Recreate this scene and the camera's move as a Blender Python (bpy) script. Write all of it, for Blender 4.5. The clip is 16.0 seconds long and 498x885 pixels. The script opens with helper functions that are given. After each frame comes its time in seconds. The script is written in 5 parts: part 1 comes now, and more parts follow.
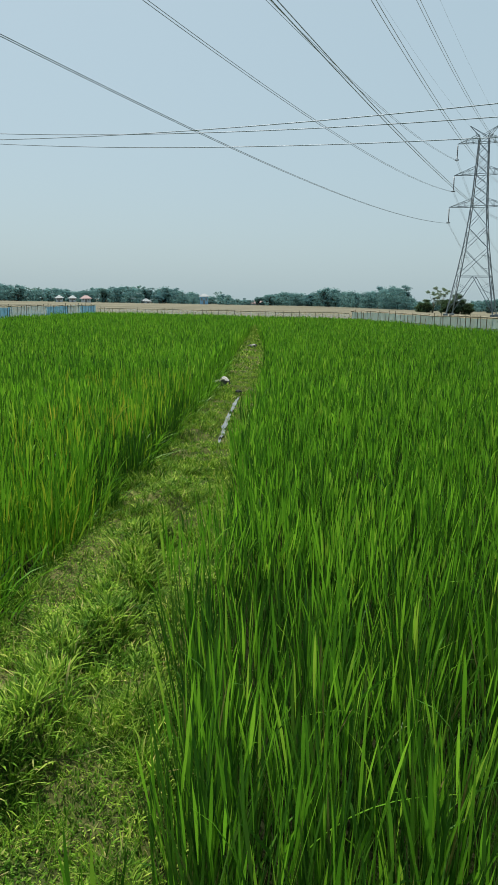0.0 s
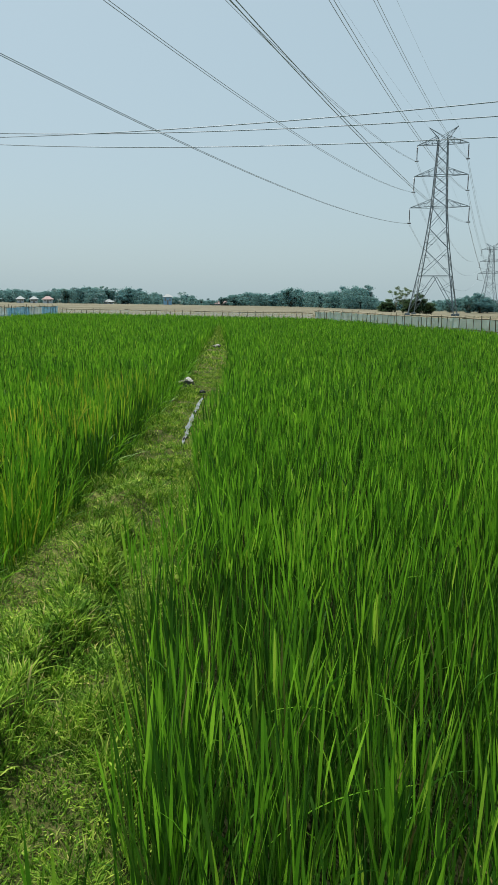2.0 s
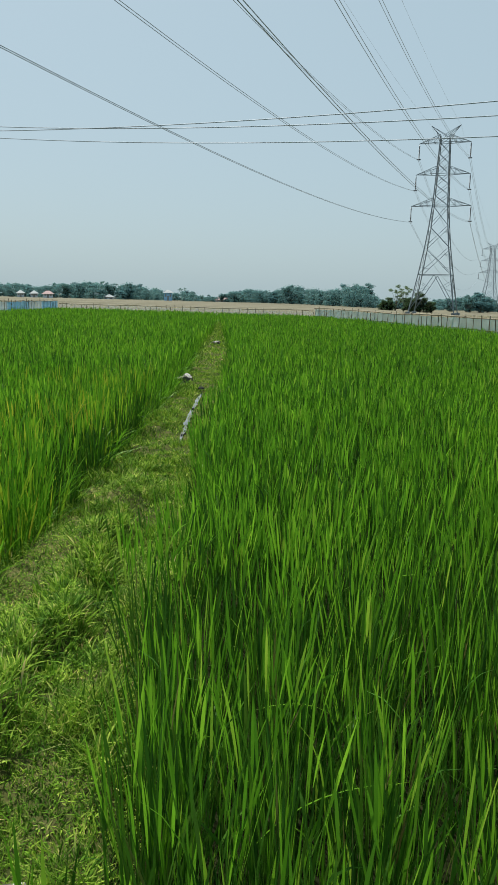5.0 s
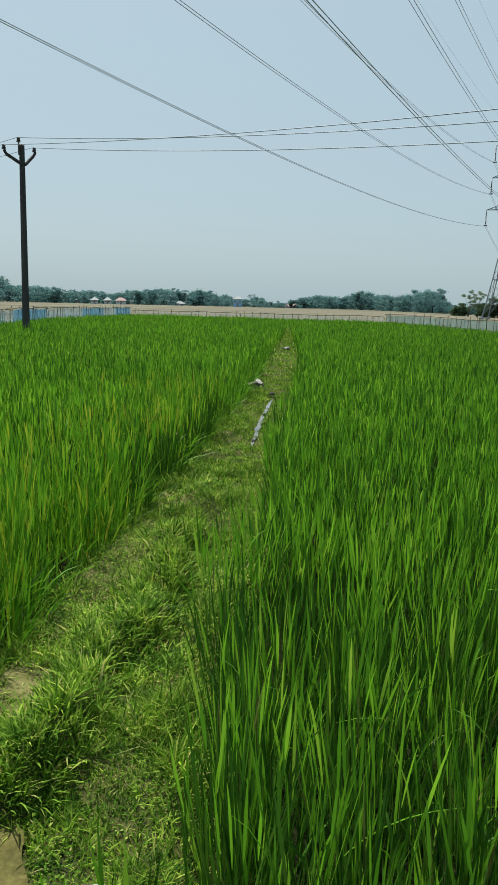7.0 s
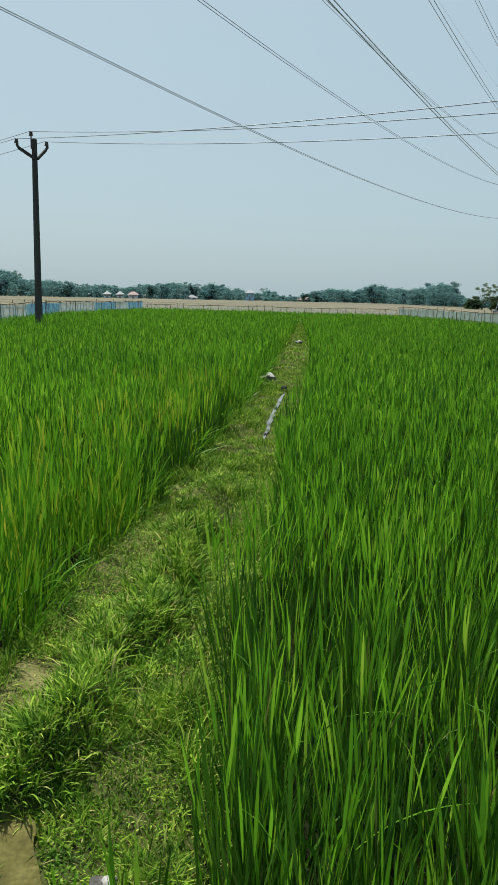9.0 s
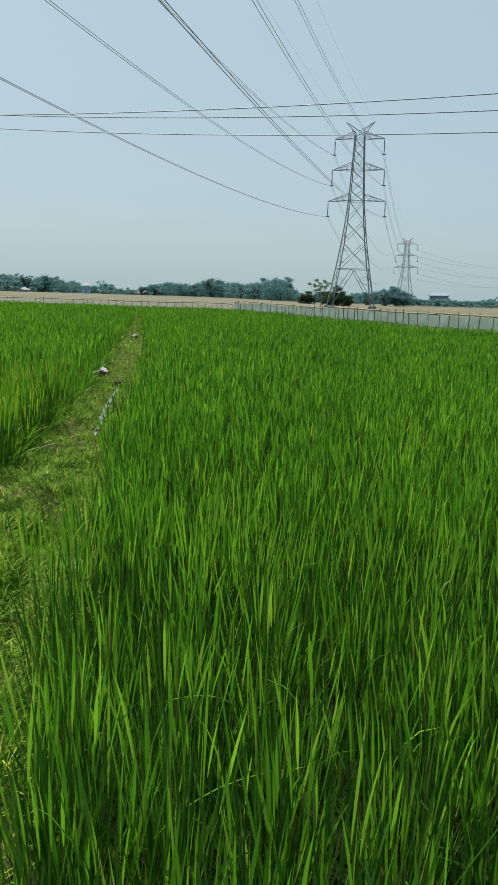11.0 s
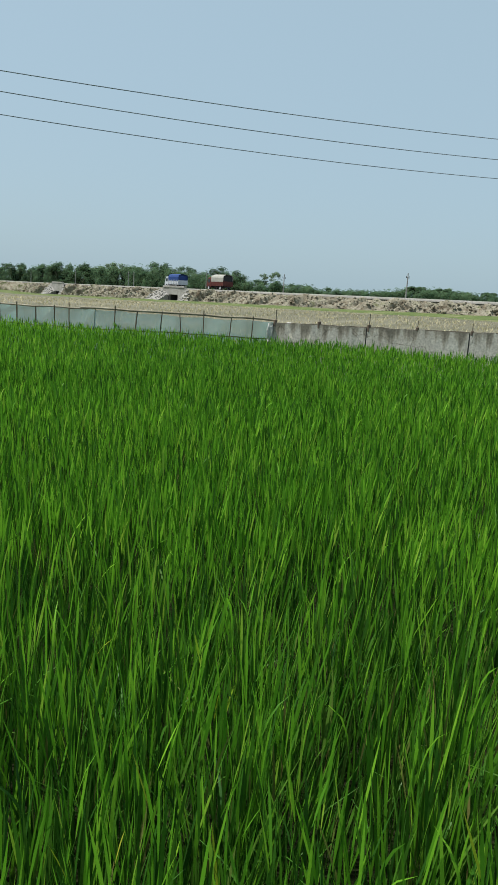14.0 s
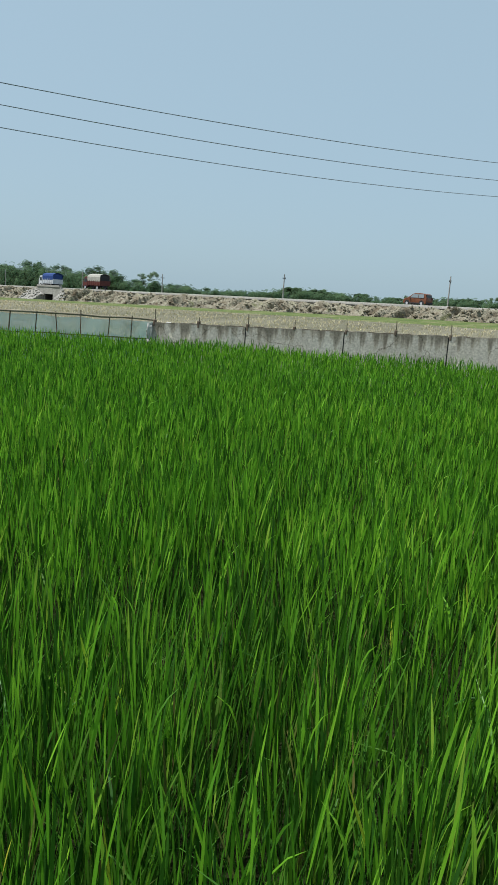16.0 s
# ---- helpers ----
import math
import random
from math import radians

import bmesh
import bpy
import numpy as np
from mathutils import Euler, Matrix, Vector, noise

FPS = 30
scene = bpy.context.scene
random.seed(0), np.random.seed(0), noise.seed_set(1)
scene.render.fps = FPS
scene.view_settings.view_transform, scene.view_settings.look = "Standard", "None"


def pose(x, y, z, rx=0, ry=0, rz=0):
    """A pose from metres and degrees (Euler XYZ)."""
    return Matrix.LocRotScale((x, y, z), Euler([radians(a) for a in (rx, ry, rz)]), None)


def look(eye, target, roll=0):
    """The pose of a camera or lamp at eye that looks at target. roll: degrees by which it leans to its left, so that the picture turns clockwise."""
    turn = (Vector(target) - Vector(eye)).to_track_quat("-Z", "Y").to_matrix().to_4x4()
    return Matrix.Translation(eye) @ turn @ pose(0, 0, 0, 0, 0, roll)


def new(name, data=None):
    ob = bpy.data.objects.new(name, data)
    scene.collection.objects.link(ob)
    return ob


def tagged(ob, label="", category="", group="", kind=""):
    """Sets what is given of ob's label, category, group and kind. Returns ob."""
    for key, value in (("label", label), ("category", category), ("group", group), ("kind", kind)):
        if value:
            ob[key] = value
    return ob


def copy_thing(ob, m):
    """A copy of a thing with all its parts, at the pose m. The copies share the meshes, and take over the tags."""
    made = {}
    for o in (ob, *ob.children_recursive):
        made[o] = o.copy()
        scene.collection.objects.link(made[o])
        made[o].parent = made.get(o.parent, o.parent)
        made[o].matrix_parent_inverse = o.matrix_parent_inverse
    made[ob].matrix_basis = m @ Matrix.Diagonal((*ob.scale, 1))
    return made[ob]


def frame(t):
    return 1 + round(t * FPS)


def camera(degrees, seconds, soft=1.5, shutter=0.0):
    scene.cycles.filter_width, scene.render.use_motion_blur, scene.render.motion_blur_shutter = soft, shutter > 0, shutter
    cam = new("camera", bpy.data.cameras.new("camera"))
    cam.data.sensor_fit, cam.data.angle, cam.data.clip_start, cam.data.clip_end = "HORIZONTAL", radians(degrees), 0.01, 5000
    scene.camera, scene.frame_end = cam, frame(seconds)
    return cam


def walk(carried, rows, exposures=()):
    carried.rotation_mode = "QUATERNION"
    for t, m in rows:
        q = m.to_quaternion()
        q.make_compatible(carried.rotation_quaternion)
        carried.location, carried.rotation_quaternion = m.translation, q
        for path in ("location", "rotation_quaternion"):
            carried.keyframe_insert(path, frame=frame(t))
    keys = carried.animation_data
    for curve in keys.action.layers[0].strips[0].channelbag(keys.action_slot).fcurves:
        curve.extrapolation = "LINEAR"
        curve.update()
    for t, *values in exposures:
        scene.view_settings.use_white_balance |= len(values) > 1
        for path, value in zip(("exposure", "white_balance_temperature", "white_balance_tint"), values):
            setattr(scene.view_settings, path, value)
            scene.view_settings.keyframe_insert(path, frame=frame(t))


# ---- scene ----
# ---- camera and walk ----
cam = camera(37.321, 16.0, soft=1.2, shutter=0.05)
PATH = [
    (0.0, 0.0284, 0.0108, 1.5477, 79.161, -1.041, 0.176),
    (0.5, 0.0508, 0.0009, 1.5528, 79.011, -0.729, -2.186),
    (1.0, 0.0485, 0.0024, 1.5512, 79.042, -0.613, -2.586),
    (1.5, 0.0531, -0.0013, 1.5517, 79.095, -0.687, -2.412),
    (2.0, 0.0489, -0.0042, 1.5498, 79.22, -0.833, -2.575),
    (2.5, 0.0624, -0.0112, 1.5541, 79.373, -1.001, -3.171),
    (3.0, 0.0728, -0.0213, 1.5603, 79.524, -1.1, -4.119),
    (3.2, 0.0728, -0.0213, 1.5603, 79.45, -1.12, -4.32),
    (5.3, 0.058, -0.004, 1.55, 78.965, -1.5, -2.06),
    (5.5, 0.0557, -0.0036, 1.55, 78.965, -1.503, -1.73),
    (6.0, 0.0413, -0.0013, 1.5446, 79.039, -1.49, -0.641),
    (6.5, 0.0231, 0.015, 1.5497, 79.259, -1.503, 1.026),
    (7.0, 0.012, 0.0179, 1.5465, 79.314, -1.297, 2.73),
    (7.5, 0.0065, 0.0298, 1.542, 79.075, -1.109, 3.794),
    (8.0, 0.0109, 0.0325, 1.5386, 78.902, -1.115, 3.993),
    (8.2, 0.0115, 0.0325, 1.5386, 78.9, -1.12, 3.95),
    (10.3, 0.045, 0.025, 1.537, 78.6, -1.42, 0.42),
    (10.5, 0.059, 0.0214, 1.5373, 78.59, -1.46, -1.505),
    (11.0, 0.1343, -0.0173, 1.5518, 78.641, -1.657, -8.596),
    (11.5, 0.1756, -0.046, 1.5473, 78.189, -1.809, -14.026),
    (12.0, 0.2395, -0.0629, 1.5298, 76.978, -1.494, -17.036),
    (12.5, 0.3556, -0.0873, 1.5599, 77.115, -2.288, -28.019),
    (13.0, 0.4237, -0.1192, 1.564, 78.105, -3.513, -41.696),
    (13.5, 0.4752, -0.1796, 1.5759, 79.209, -4.548, -51.498),
    (14.0, 0.5294, -0.2341, 1.5805, 78.834, -3.647, -55.734),
    (14.5, 0.5024, -0.2466, 1.5699, 78.838, -3.0, -59.677),
    (15.0, 0.4946, -0.2475, 1.5603, 79.242, -3.56, -63.752),
    (15.5, 0.5052, -0.2461, 1.5582, 79.303, -3.755, -64.491),
    (16.0, 0.5164, -0.2451, 1.5681, 79.448, -3.83, -64.96),
]
walk(cam, [(t, pose(x, y, z, rx, ry, rz)) for t, x, y, z, rx, ry, rz in PATH],
     exposures=((0.0, 0.38, 6500, 10), (10.5, 0.38, 6500, 10), (12.2, 0.50, 6560, 10), (13.0, 0.47, 6720, 11), (13.6, 0.38, 6340, 10.5), (14.2, 0.36, 6170, 10.7), (16.0, 0.34, 6080, 10.6)))

# ---- world and sun ----
SUN_BEARING, SUN_HEIGHT = -31.0, 63.0
world = bpy.data.worlds.new("hazy_sky")
scene.world = world
world.use_nodes = True
wn, wl = world.node_tree.nodes, world.node_tree.links
sky = wn.new("ShaderNodeTexSky")
sky.sky_type, sky.sun_disc = "NISHITA", False
sky.sun_elevation, sky.sun_rotation = radians(SUN_HEIGHT), radians(SUN_BEARING)
sky.air_density, sky.dust_density, sky.ozone_density = 1.0, 3.0, 2.0
haze = wn.new("ShaderNodeMix")
haze.data_type, haze.blend_type = "RGBA", "MIX"
haze.inputs[0].default_value = 0.72
haze.inputs[7].default_value = (4.6, 6.1, 6.65, 1)
wl.new(sky.outputs[0], haze.inputs[6])
wl.new(haze.outputs[2], wn["Background"].inputs[0])
wn["Background"].inputs[1].default_value = 0.082
sun = new("sun", bpy.data.lights.new("sun", "SUN"))
sun.data.energy, sun.data.angle, sun.data.color = 4.6, radians(1.0), (1.0, 0.95, 0.86)
sb, se = radians(SUN_BEARING), radians(SUN_HEIGHT)
sun.matrix_world = look((0, 0, 60), (-40 * math.sin(sb) * math.cos(se), -40 * math.cos(sb) * math.cos(se), 60 - 40 * math.sin(se)))


# ---- materials ----
def shader(name, rough=0.8, metal=0.0, spec=0.3):
    m = bpy.data.materials.new(name)
    m.use_nodes = True
    b = m.node_tree.nodes["Principled BSDF"]
    b.inputs["Roughness"].default_value, b.inputs["Metallic"].default_value = rough, metal
    b.inputs["Specular IOR Level"].default_value = spec
    return m, m.node_tree.nodes, m.node_tree.links, b


def ramp_of(nodes, stops):
    r = nodes.new("ShaderNodeValToRGB")
    while len(r.color_ramp.elements) < len(stops):
        r.color_ramp.elements.new(0.5)
    for e, (p, c) in zip(r.color_ramp.elements, stops):
        e.position, e.color = p, (*c, 1)
    return r


def noise_node(nodes, links, scale, detail=6, stretch=None):
    g, n = nodes.new("ShaderNodeNewGeometry"), nodes.new("ShaderNodeTexNoise")
    n.inputs["Scale"].default_value, n.inputs["Detail"].default_value = scale, detail
    if stretch:
        mp = nodes.new("ShaderNodeMapping")
        mp.inputs["Scale"].default_value = stretch
        links.new(g.outputs["Position"], mp.inputs[0])
        links.new(mp.outputs[0], n.inputs["Vector"])
    else:
        links.new(g.outputs["Position"], n.inputs["Vector"])
    return n


def surface(name, stops, scale, fine=None, rough=0.85, metal=0.0, bump=0.3, depth=0.01, stretch=None, spec=0.3):
    """A surface coloured by a coarse noise, darkened and lightened by a fine one, with relief of the fine one."""
    m, nodes, links, b = shader(name, rough, metal, spec)
    r = ramp_of(nodes, stops)
    links.new(noise_node(nodes, links, scale, 8, stretch).outputs[0], r.inputs[0])
    f = noise_node(nodes, links, fine or scale * 9, 8, stretch)
    mr = nodes.new("ShaderNodeMapRange")
    mr.inputs[1].default_value, mr.inputs[2].default_value, mr.inputs[3].default_value, mr.inputs[4].default_value = 0.3, 0.7, 0.72, 1.25
    links.new(f.outputs[0], mr.inputs[0])
    mx = nodes.new("ShaderNodeMix")
    mx.data_type, mx.blend_type, mx.inputs[0].default_value = "RGBA", "MULTIPLY", 1.0
    links.new(r.outputs[0], mx.inputs[6])
    links.new(mr.outputs[0], mx.inputs[7])
    links.new(mx.outputs[2], b.inputs["Base Color"])
    bp = nodes.new("ShaderNodeBump")
    bp.inputs["Strength"].default_value, bp.inputs["Distance"].default_value = bump, depth
    links.new(f.outputs[0], bp.inputs["Height"])
    links.new(bp.outputs[0], b.inputs["Normal"])
    return m


def leafy(name, stops, patch, patch_scale, through_light=0.35, rough=0.55, spec=0.15, see_through=0.0):
    """Leaves: each one its own shade, with broad patches over the whole stand; light passes through them."""
    m, nodes, links, b = shader(name, rough, 0.0, spec)
    g = nodes.new("ShaderNodeNewGeometry")
    r = ramp_of(nodes, stops)
    links.new(g.outputs["Random Per Island"], r.inputs[0])
    p = ramp_of(nodes, [(0.35, patch[0]), (0.65, patch[1])])
    links.new(noise_node(nodes, links, patch_scale, 3).outputs[0], p.inputs[0])
    mx = nodes.new("ShaderNodeMix")
    mx.data_type, mx.blend_type, mx.inputs[0].default_value = "RGBA", "MULTIPLY", 1.0
    links.new(r.outputs[0], mx.inputs[6])
    links.new(p.outputs[0], mx.inputs[7])
    links.new(mx.outputs[2], b.inputs["Base Color"])
    t, mix = nodes.new("ShaderNodeBsdfTranslucent"), nodes.new("ShaderNodeMixShader")
    links.new(mx.outputs[2], t.inputs[0])
    mix.inputs[0].default_value = through_light
    links.new(b.outputs[0], mix.inputs[1])
    links.new(t.outputs[0], mix.inputs[2])
    last = mix
    # an even see-through share lets sky into the crowns and softens them like haze
    if see_through:
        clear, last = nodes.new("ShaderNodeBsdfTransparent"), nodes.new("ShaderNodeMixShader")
        last.inputs[0].default_value = see_through
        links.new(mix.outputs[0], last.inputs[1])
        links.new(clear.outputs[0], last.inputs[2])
    links.new(last.outputs[0], nodes["Material Output"].inputs[0])
    return m


RICE_TOP = leafy("upper_rice_leaf", [(0.0, (0.030, 0.097, 0.011)), (0.3, (0.080, 0.236, 0.015)), (0.65, (0.154, 0.395, 0.022)), (0.9, (0.230, 0.50, 0.033)), (1.0, (0.30, 0.49, 0.05))],
                 ((0.735, 0.79, 0.74), (1.01, 0.97, 0.92)), 0.45, 0.46, 0.46, 0.18)
# lower leaves are darker, so the stand's inner shade is partly in their colour
RICE_LOW = leafy("shaded_lower_rice_leaf", [(0.0, (0.020, 0.075, 0.010)), (0.4, (0.040, 0.135, 0.013)), (0.8, (0.070, 0.190, 0.018)), (0.95, (0.090, 0.185, 0.024)), (0.99, (0.170, 0.165, 0.055))],
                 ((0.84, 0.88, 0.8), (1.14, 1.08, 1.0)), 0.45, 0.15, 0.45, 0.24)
RICE_PALE = leafy("edge_rice_leaf", [(0.0, (0.050, 0.145, 0.014)), (0.3, (0.100, 0.285, 0.017)), (0.65, (0.175, 0.405, 0.023)), (0.84, (0.275, 0.48, 0.034)), (0.93, (0.39, 0.49, 0.035)), (1.0, (0.46, 0.46, 0.05))],
                  ((0.9, 0.93, 0.85), (1.1, 1.06, 1.0)), 0.5, 0.32)
WEED = leafy("path_weed", [(0.0, (0.045, 0.115, 0.014)), (0.35, (0.13, 0.28, 0.025)), (0.7, (0.245, 0.42, 0.042)), (0.93, (0.40, 0.53, 0.10)), (1.0, (0.50, 0.44, 0.19))],
             ((0.5, 0.6, 0.55), (1.2, 1.12, 1.0)), 8.0, 0.25, 0.7, 0.08)
STRAW = leafy("rice_stubble", [(0.0, (0.34, 0.30, 0.17)), (0.5, (0.52, 0.47, 0.29)), (0.85, (0.66, 0.60, 0.41)), (1.0, (0.22, 0.26, 0.09))],
              ((0.8, 0.8, 0.8), (1.15, 1.1, 1.05)), 0.12, 0.15, 0.8)
SCRUB = leafy("olive_bank_grass", [(0.0, (0.06, 0.095, 0.03)), (0.5, (0.10, 0.14, 0.045)), (0.85, (0.16, 0.185, 0.07)), (1.0, (0.27, 0.25, 0.12))],
              ((0.85, 0.85, 0.85), (1.12, 1.1, 1.05)), 0.2, 0.25, 0.85, 0.05)
# blue, grey and pale leaves hold the haze of distance in their colour
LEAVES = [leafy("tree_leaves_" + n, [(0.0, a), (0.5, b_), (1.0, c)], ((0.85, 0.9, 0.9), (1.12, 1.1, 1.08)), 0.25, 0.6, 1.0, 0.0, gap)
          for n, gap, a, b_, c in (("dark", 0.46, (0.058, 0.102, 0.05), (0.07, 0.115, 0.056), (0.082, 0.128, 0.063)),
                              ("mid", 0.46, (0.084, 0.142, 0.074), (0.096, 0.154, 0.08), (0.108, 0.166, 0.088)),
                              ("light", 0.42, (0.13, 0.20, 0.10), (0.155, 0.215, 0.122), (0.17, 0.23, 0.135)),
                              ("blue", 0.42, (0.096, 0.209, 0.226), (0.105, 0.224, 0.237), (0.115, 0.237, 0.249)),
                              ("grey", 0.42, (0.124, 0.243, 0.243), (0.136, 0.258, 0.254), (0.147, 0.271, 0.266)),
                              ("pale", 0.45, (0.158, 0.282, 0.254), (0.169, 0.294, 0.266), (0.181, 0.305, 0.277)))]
# mud coloured near black, deepening the shade between the rice leaves
MUD = surface("near_black_paddy_mud", [(0.3, (0.012, 0.017, 0.007)), (0.7, (0.022, 0.026, 0.011))], 2.0, 30, 1.0, bump=0.2, spec=0.0)
SOIL = surface("trodden_earth", [(0.3, (0.04, 0.058, 0.015)), (0.52, (0.08, 0.09, 0.026)), (0.68, (0.12, 0.118, 0.046)), (0.85, (0.17, 0.158, 0.07))], 4.5, 34, 0.95, bump=0.8, depth=0.02, spec=0.1)
TRACK = surface("bare_dry_track", [(0.3, (0.08, 0.09, 0.026)), (0.5, (0.14, 0.14, 0.05)), (0.7, (0.21, 0.195, 0.082))], 9.0, 60, 0.95, bump=0.8, depth=0.015, spec=0.1)
DRY = surface("dry_stubble_field", [(0.3, (0.08, 0.082, 0.052)), (0.45, (0.135, 0.128, 0.088)), (0.7, (0.205, 0.19, 0.138))], 0.05, 1.3, 0.95, bump=0.6, depth=0.05, stretch=(0.22, 2.4, 1), spec=0.1)
TURF = surface("thin_dry_grass", [(0.3, (0.066, 0.10, 0.028)), (0.5, (0.10, 0.13, 0.04)), (0.70, (0.17, 0.168, 0.085))], 0.45, 2.5, 0.95, bump=0.6, depth=0.05, spec=0.1)
CLAY = surface("tipped_earth", [(0.28, (0.088, 0.069, 0.045)), (0.40, (0.16, 0.138, 0.098)), (0.57, (0.255, 0.236, 0.18)), (0.72, (0.145, 0.148, 0.078))], 0.9, 5.0, 0.95, bump=1.0, depth=0.14, spec=0.1)
ASPHALT = surface("grey_road", [(0.3, (0.14, 0.132, 0.125)), (0.7, (0.20, 0.19, 0.18))], 0.3, 8, 0.9)
CONCRETE = surface("weathered_concrete", [(0.32, (0.22, 0.205, 0.18)), (0.43, (0.43, 0.415, 0.385)), (0.7, (0.53, 0.515, 0.48))], 2.6, 22, 0.9, bump=0.5, depth=0.008, stretch=(1, 1, 0.3))
PALE_CONCRETE = surface("new_concrete", [(0.3, (0.24, 0.23, 0.205)), (0.7, (0.33, 0.315, 0.29))], 0.6, 6, 0.9)
STEEL = surface("galvanised_steel", [(0.3, (0.13, 0.16, 0.185)), (0.7, (0.19, 0.225, 0.25))], 0.6, 5, 0.6, metal=0.3)
WIRE = surface("dull_aluminium_wire", [(0.3, (0.27, 0.32, 0.37)), (0.7, (0.36, 0.42, 0.47))], 2, 20, 0.6, metal=0.2)
PORCELAIN = surface("dark_porcelain", [(0.3, (0.035, 0.03, 0.03)), (0.7, (0.06, 0.05, 0.05))], 5, 40, 0.35)
POLE_MAT = surface("dark_patchy_concrete", [(0.25, (0.032, 0.033, 0.033)), (0.6, (0.052, 0.053, 0.053)), (0.8, (0.10, 0.097, 0.092))], 2.0, 22, 0.9, stretch=(1, 1, 0.3))
BAMBOO = surface("dry_bamboo", [(0.3, (0.18, 0.15, 0.10)), (0.6, (0.29, 0.255, 0.18)), (0.8, (0.40, 0.36, 0.275))], 3, 30, 0.7)
STAKE = surface("dark_bamboo_stake", [(0.3, (0.06, 0.052, 0.036)), (0.6, (0.11, 0.095, 0.062)), (0.85, (0.24, 0.20, 0.13))], 2.2, 30, 0.8)
BARK = surface("tree_bark", [(0.3, (0.10, 0.085, 0.065)), (0.7, (0.20, 0.175, 0.14))], 1.2, 9, 0.95)
STONE = surface("grey_stone", [(0.35, (0.045, 0.045, 0.042)), (0.55, (0.09, 0.088, 0.08)), (0.7, (0.2, 0.195, 0.18))], 6.0, 40, 0.9, bump=0.8)
LIT_STONE = surface("sunlit_pale_stone", [(0.3, (0.26, 0.25, 0.23)), (0.7, (0.48, 0.47, 0.44))], 14.0, 60, 0.9, bump=0.5)
def wall_concrete():
    """Old rendered concrete: blotches, dark streaks run down from the top, thin cracks."""
    m = surface("stained_wall_concrete", [(0.3, (0.46, 0.415, 0.35)), (0.5, (0.53, 0.485, 0.415)), (0.72, (0.59, 0.55, 0.48))], 1.3, 24, 0.95, bump=0.25, depth=0.006, spec=0.1)
    nodes, links = m.node_tree.nodes, m.node_tree.links
    b = nodes["Principled BSDF"]
    base = b.inputs["Base Color"].links[0].from_socket
    # rain has run down from the top and left dark streaks of uneven length
    sep, rise, reach = nodes.new("ShaderNodeSeparateXYZ"), nodes.new("ShaderNodeMath"), nodes.new("ShaderNodeMath")
    links.new(nodes.new("ShaderNodeTexCoord").outputs["Object"], sep.inputs[0])
    rise.operation = reach.operation = "MULTIPLY_ADD"
    rise.inputs[1].default_value, reach.inputs[1].default_value = 0.0265, 1.6
    links.new(sep.outputs["Y"], rise.inputs[0])
    links.new(sep.outputs["Z"], rise.inputs[2])
    links.new(noise_node(nodes, links, 6.5, 9, (1, 1, 0.03)).outputs[0], reach.inputs[0])
    links.new(rise.outputs[0], reach.inputs[2])
    streak = ramp_of(nodes, [(0.0, (1, 1, 1)), (0.30, (1, 1, 1)), (0.42, (0.66, 0.63, 0.58)), (0.58, (0.26, 0.24, 0.20))])
    shift = nodes.new("ShaderNodeMath")
    shift.operation, shift.inputs[1].default_value = "SUBTRACT", 1.30
    links.new(reach.outputs[0], shift.inputs[0])
    links.new(shift.outputs[0], streak.inputs[0])
    # pale crust where the plaster has flaked
    crust = ramp_of(nodes, [(0.655, (1, 1, 1)), (0.68, (1.5, 1.48, 1.42))])
    links.new(noise_node(nodes, links, 3.1, 9).outputs[0], crust.inputs[0])
    vor = nodes.new("ShaderNodeTexVoronoi")
    vor.feature, vor.inputs["Scale"].default_value = "DISTANCE_TO_EDGE", 1.2
    warp = nodes.new("ShaderNodeMix")
    warp.data_type, warp.inputs[0].default_value = "RGBA", 0.4
    co = nodes.new("ShaderNodeTexCoord")
    links.new(co.outputs["Object"], warp.inputs[6])
    links.new(noise_node(nodes, links, 2.5, 6).outputs["Color"], warp.inputs[7])
    links.new(warp.outputs[2], vor.inputs["Vector"])
    crack = ramp_of(nodes, [(0.002, (0.34, 0.32, 0.29)), (0.009, (1, 1, 1))])
    links.new(vor.outputs["Distance"], crack.inputs[0])
    last = base
    for r in (crust, crack, streak):
        mx = nodes.new("ShaderNodeMix")
        mx.data_type, mx.blend_type, mx.inputs[0].default_value = "RGBA", "MULTIPLY", 0.8
        links.new(last, mx.inputs[6])
        links.new(r.outputs[0], mx.inputs[7])
        last = mx.outputs[2]
    links.new(last, b.inputs["Base Color"])
    return m


WALL = wall_concrete()
MOSS = surface("dark_weathered_wall_top", [(0.3, (0.13, 0.105, 0.075)), (0.7, (0.26, 0.22, 0.17))], 5.0, 40, 0.95, bump=0.8)
RUST = surface("rusty_iron", [(0.3, (0.075, 0.056, 0.042)), (0.7, (0.17, 0.125, 0.09))], 6, 40, 0.9)
GLASS, gn_, gl_, gb_ = shader("dark_window_glass", 0.08, 0.0, 0.6)
gb_.inputs["Base Color"].default_value = (0.015, 0.02, 0.022, 1)
SILT = surface("wet_brown_silt", [(0.3, (0.07, 0.066, 0.02)), (0.55, (0.12, 0.11, 0.034)), (0.75, (0.165, 0.15, 0.05))], 9, 60, 0.9, bump=0.4, depth=0.006, spec=0.15)
WATER, gn_, gl_, gb_ = shader("puddle_water", 0.04, 0.0, 0.5)
gb_.inputs["Base Color"].default_value = (0.16, 0.16, 0.14, 1)

# the pale base colour stands for sky seen through and in the glass
CAR_GLASS, gn_, gl_, gb_ = shader("pale_car_glass", 0.05, 0.0, 0.7)
gb_.inputs["Base Color"].default_value = (0.17, 0.20, 0.215, 1)


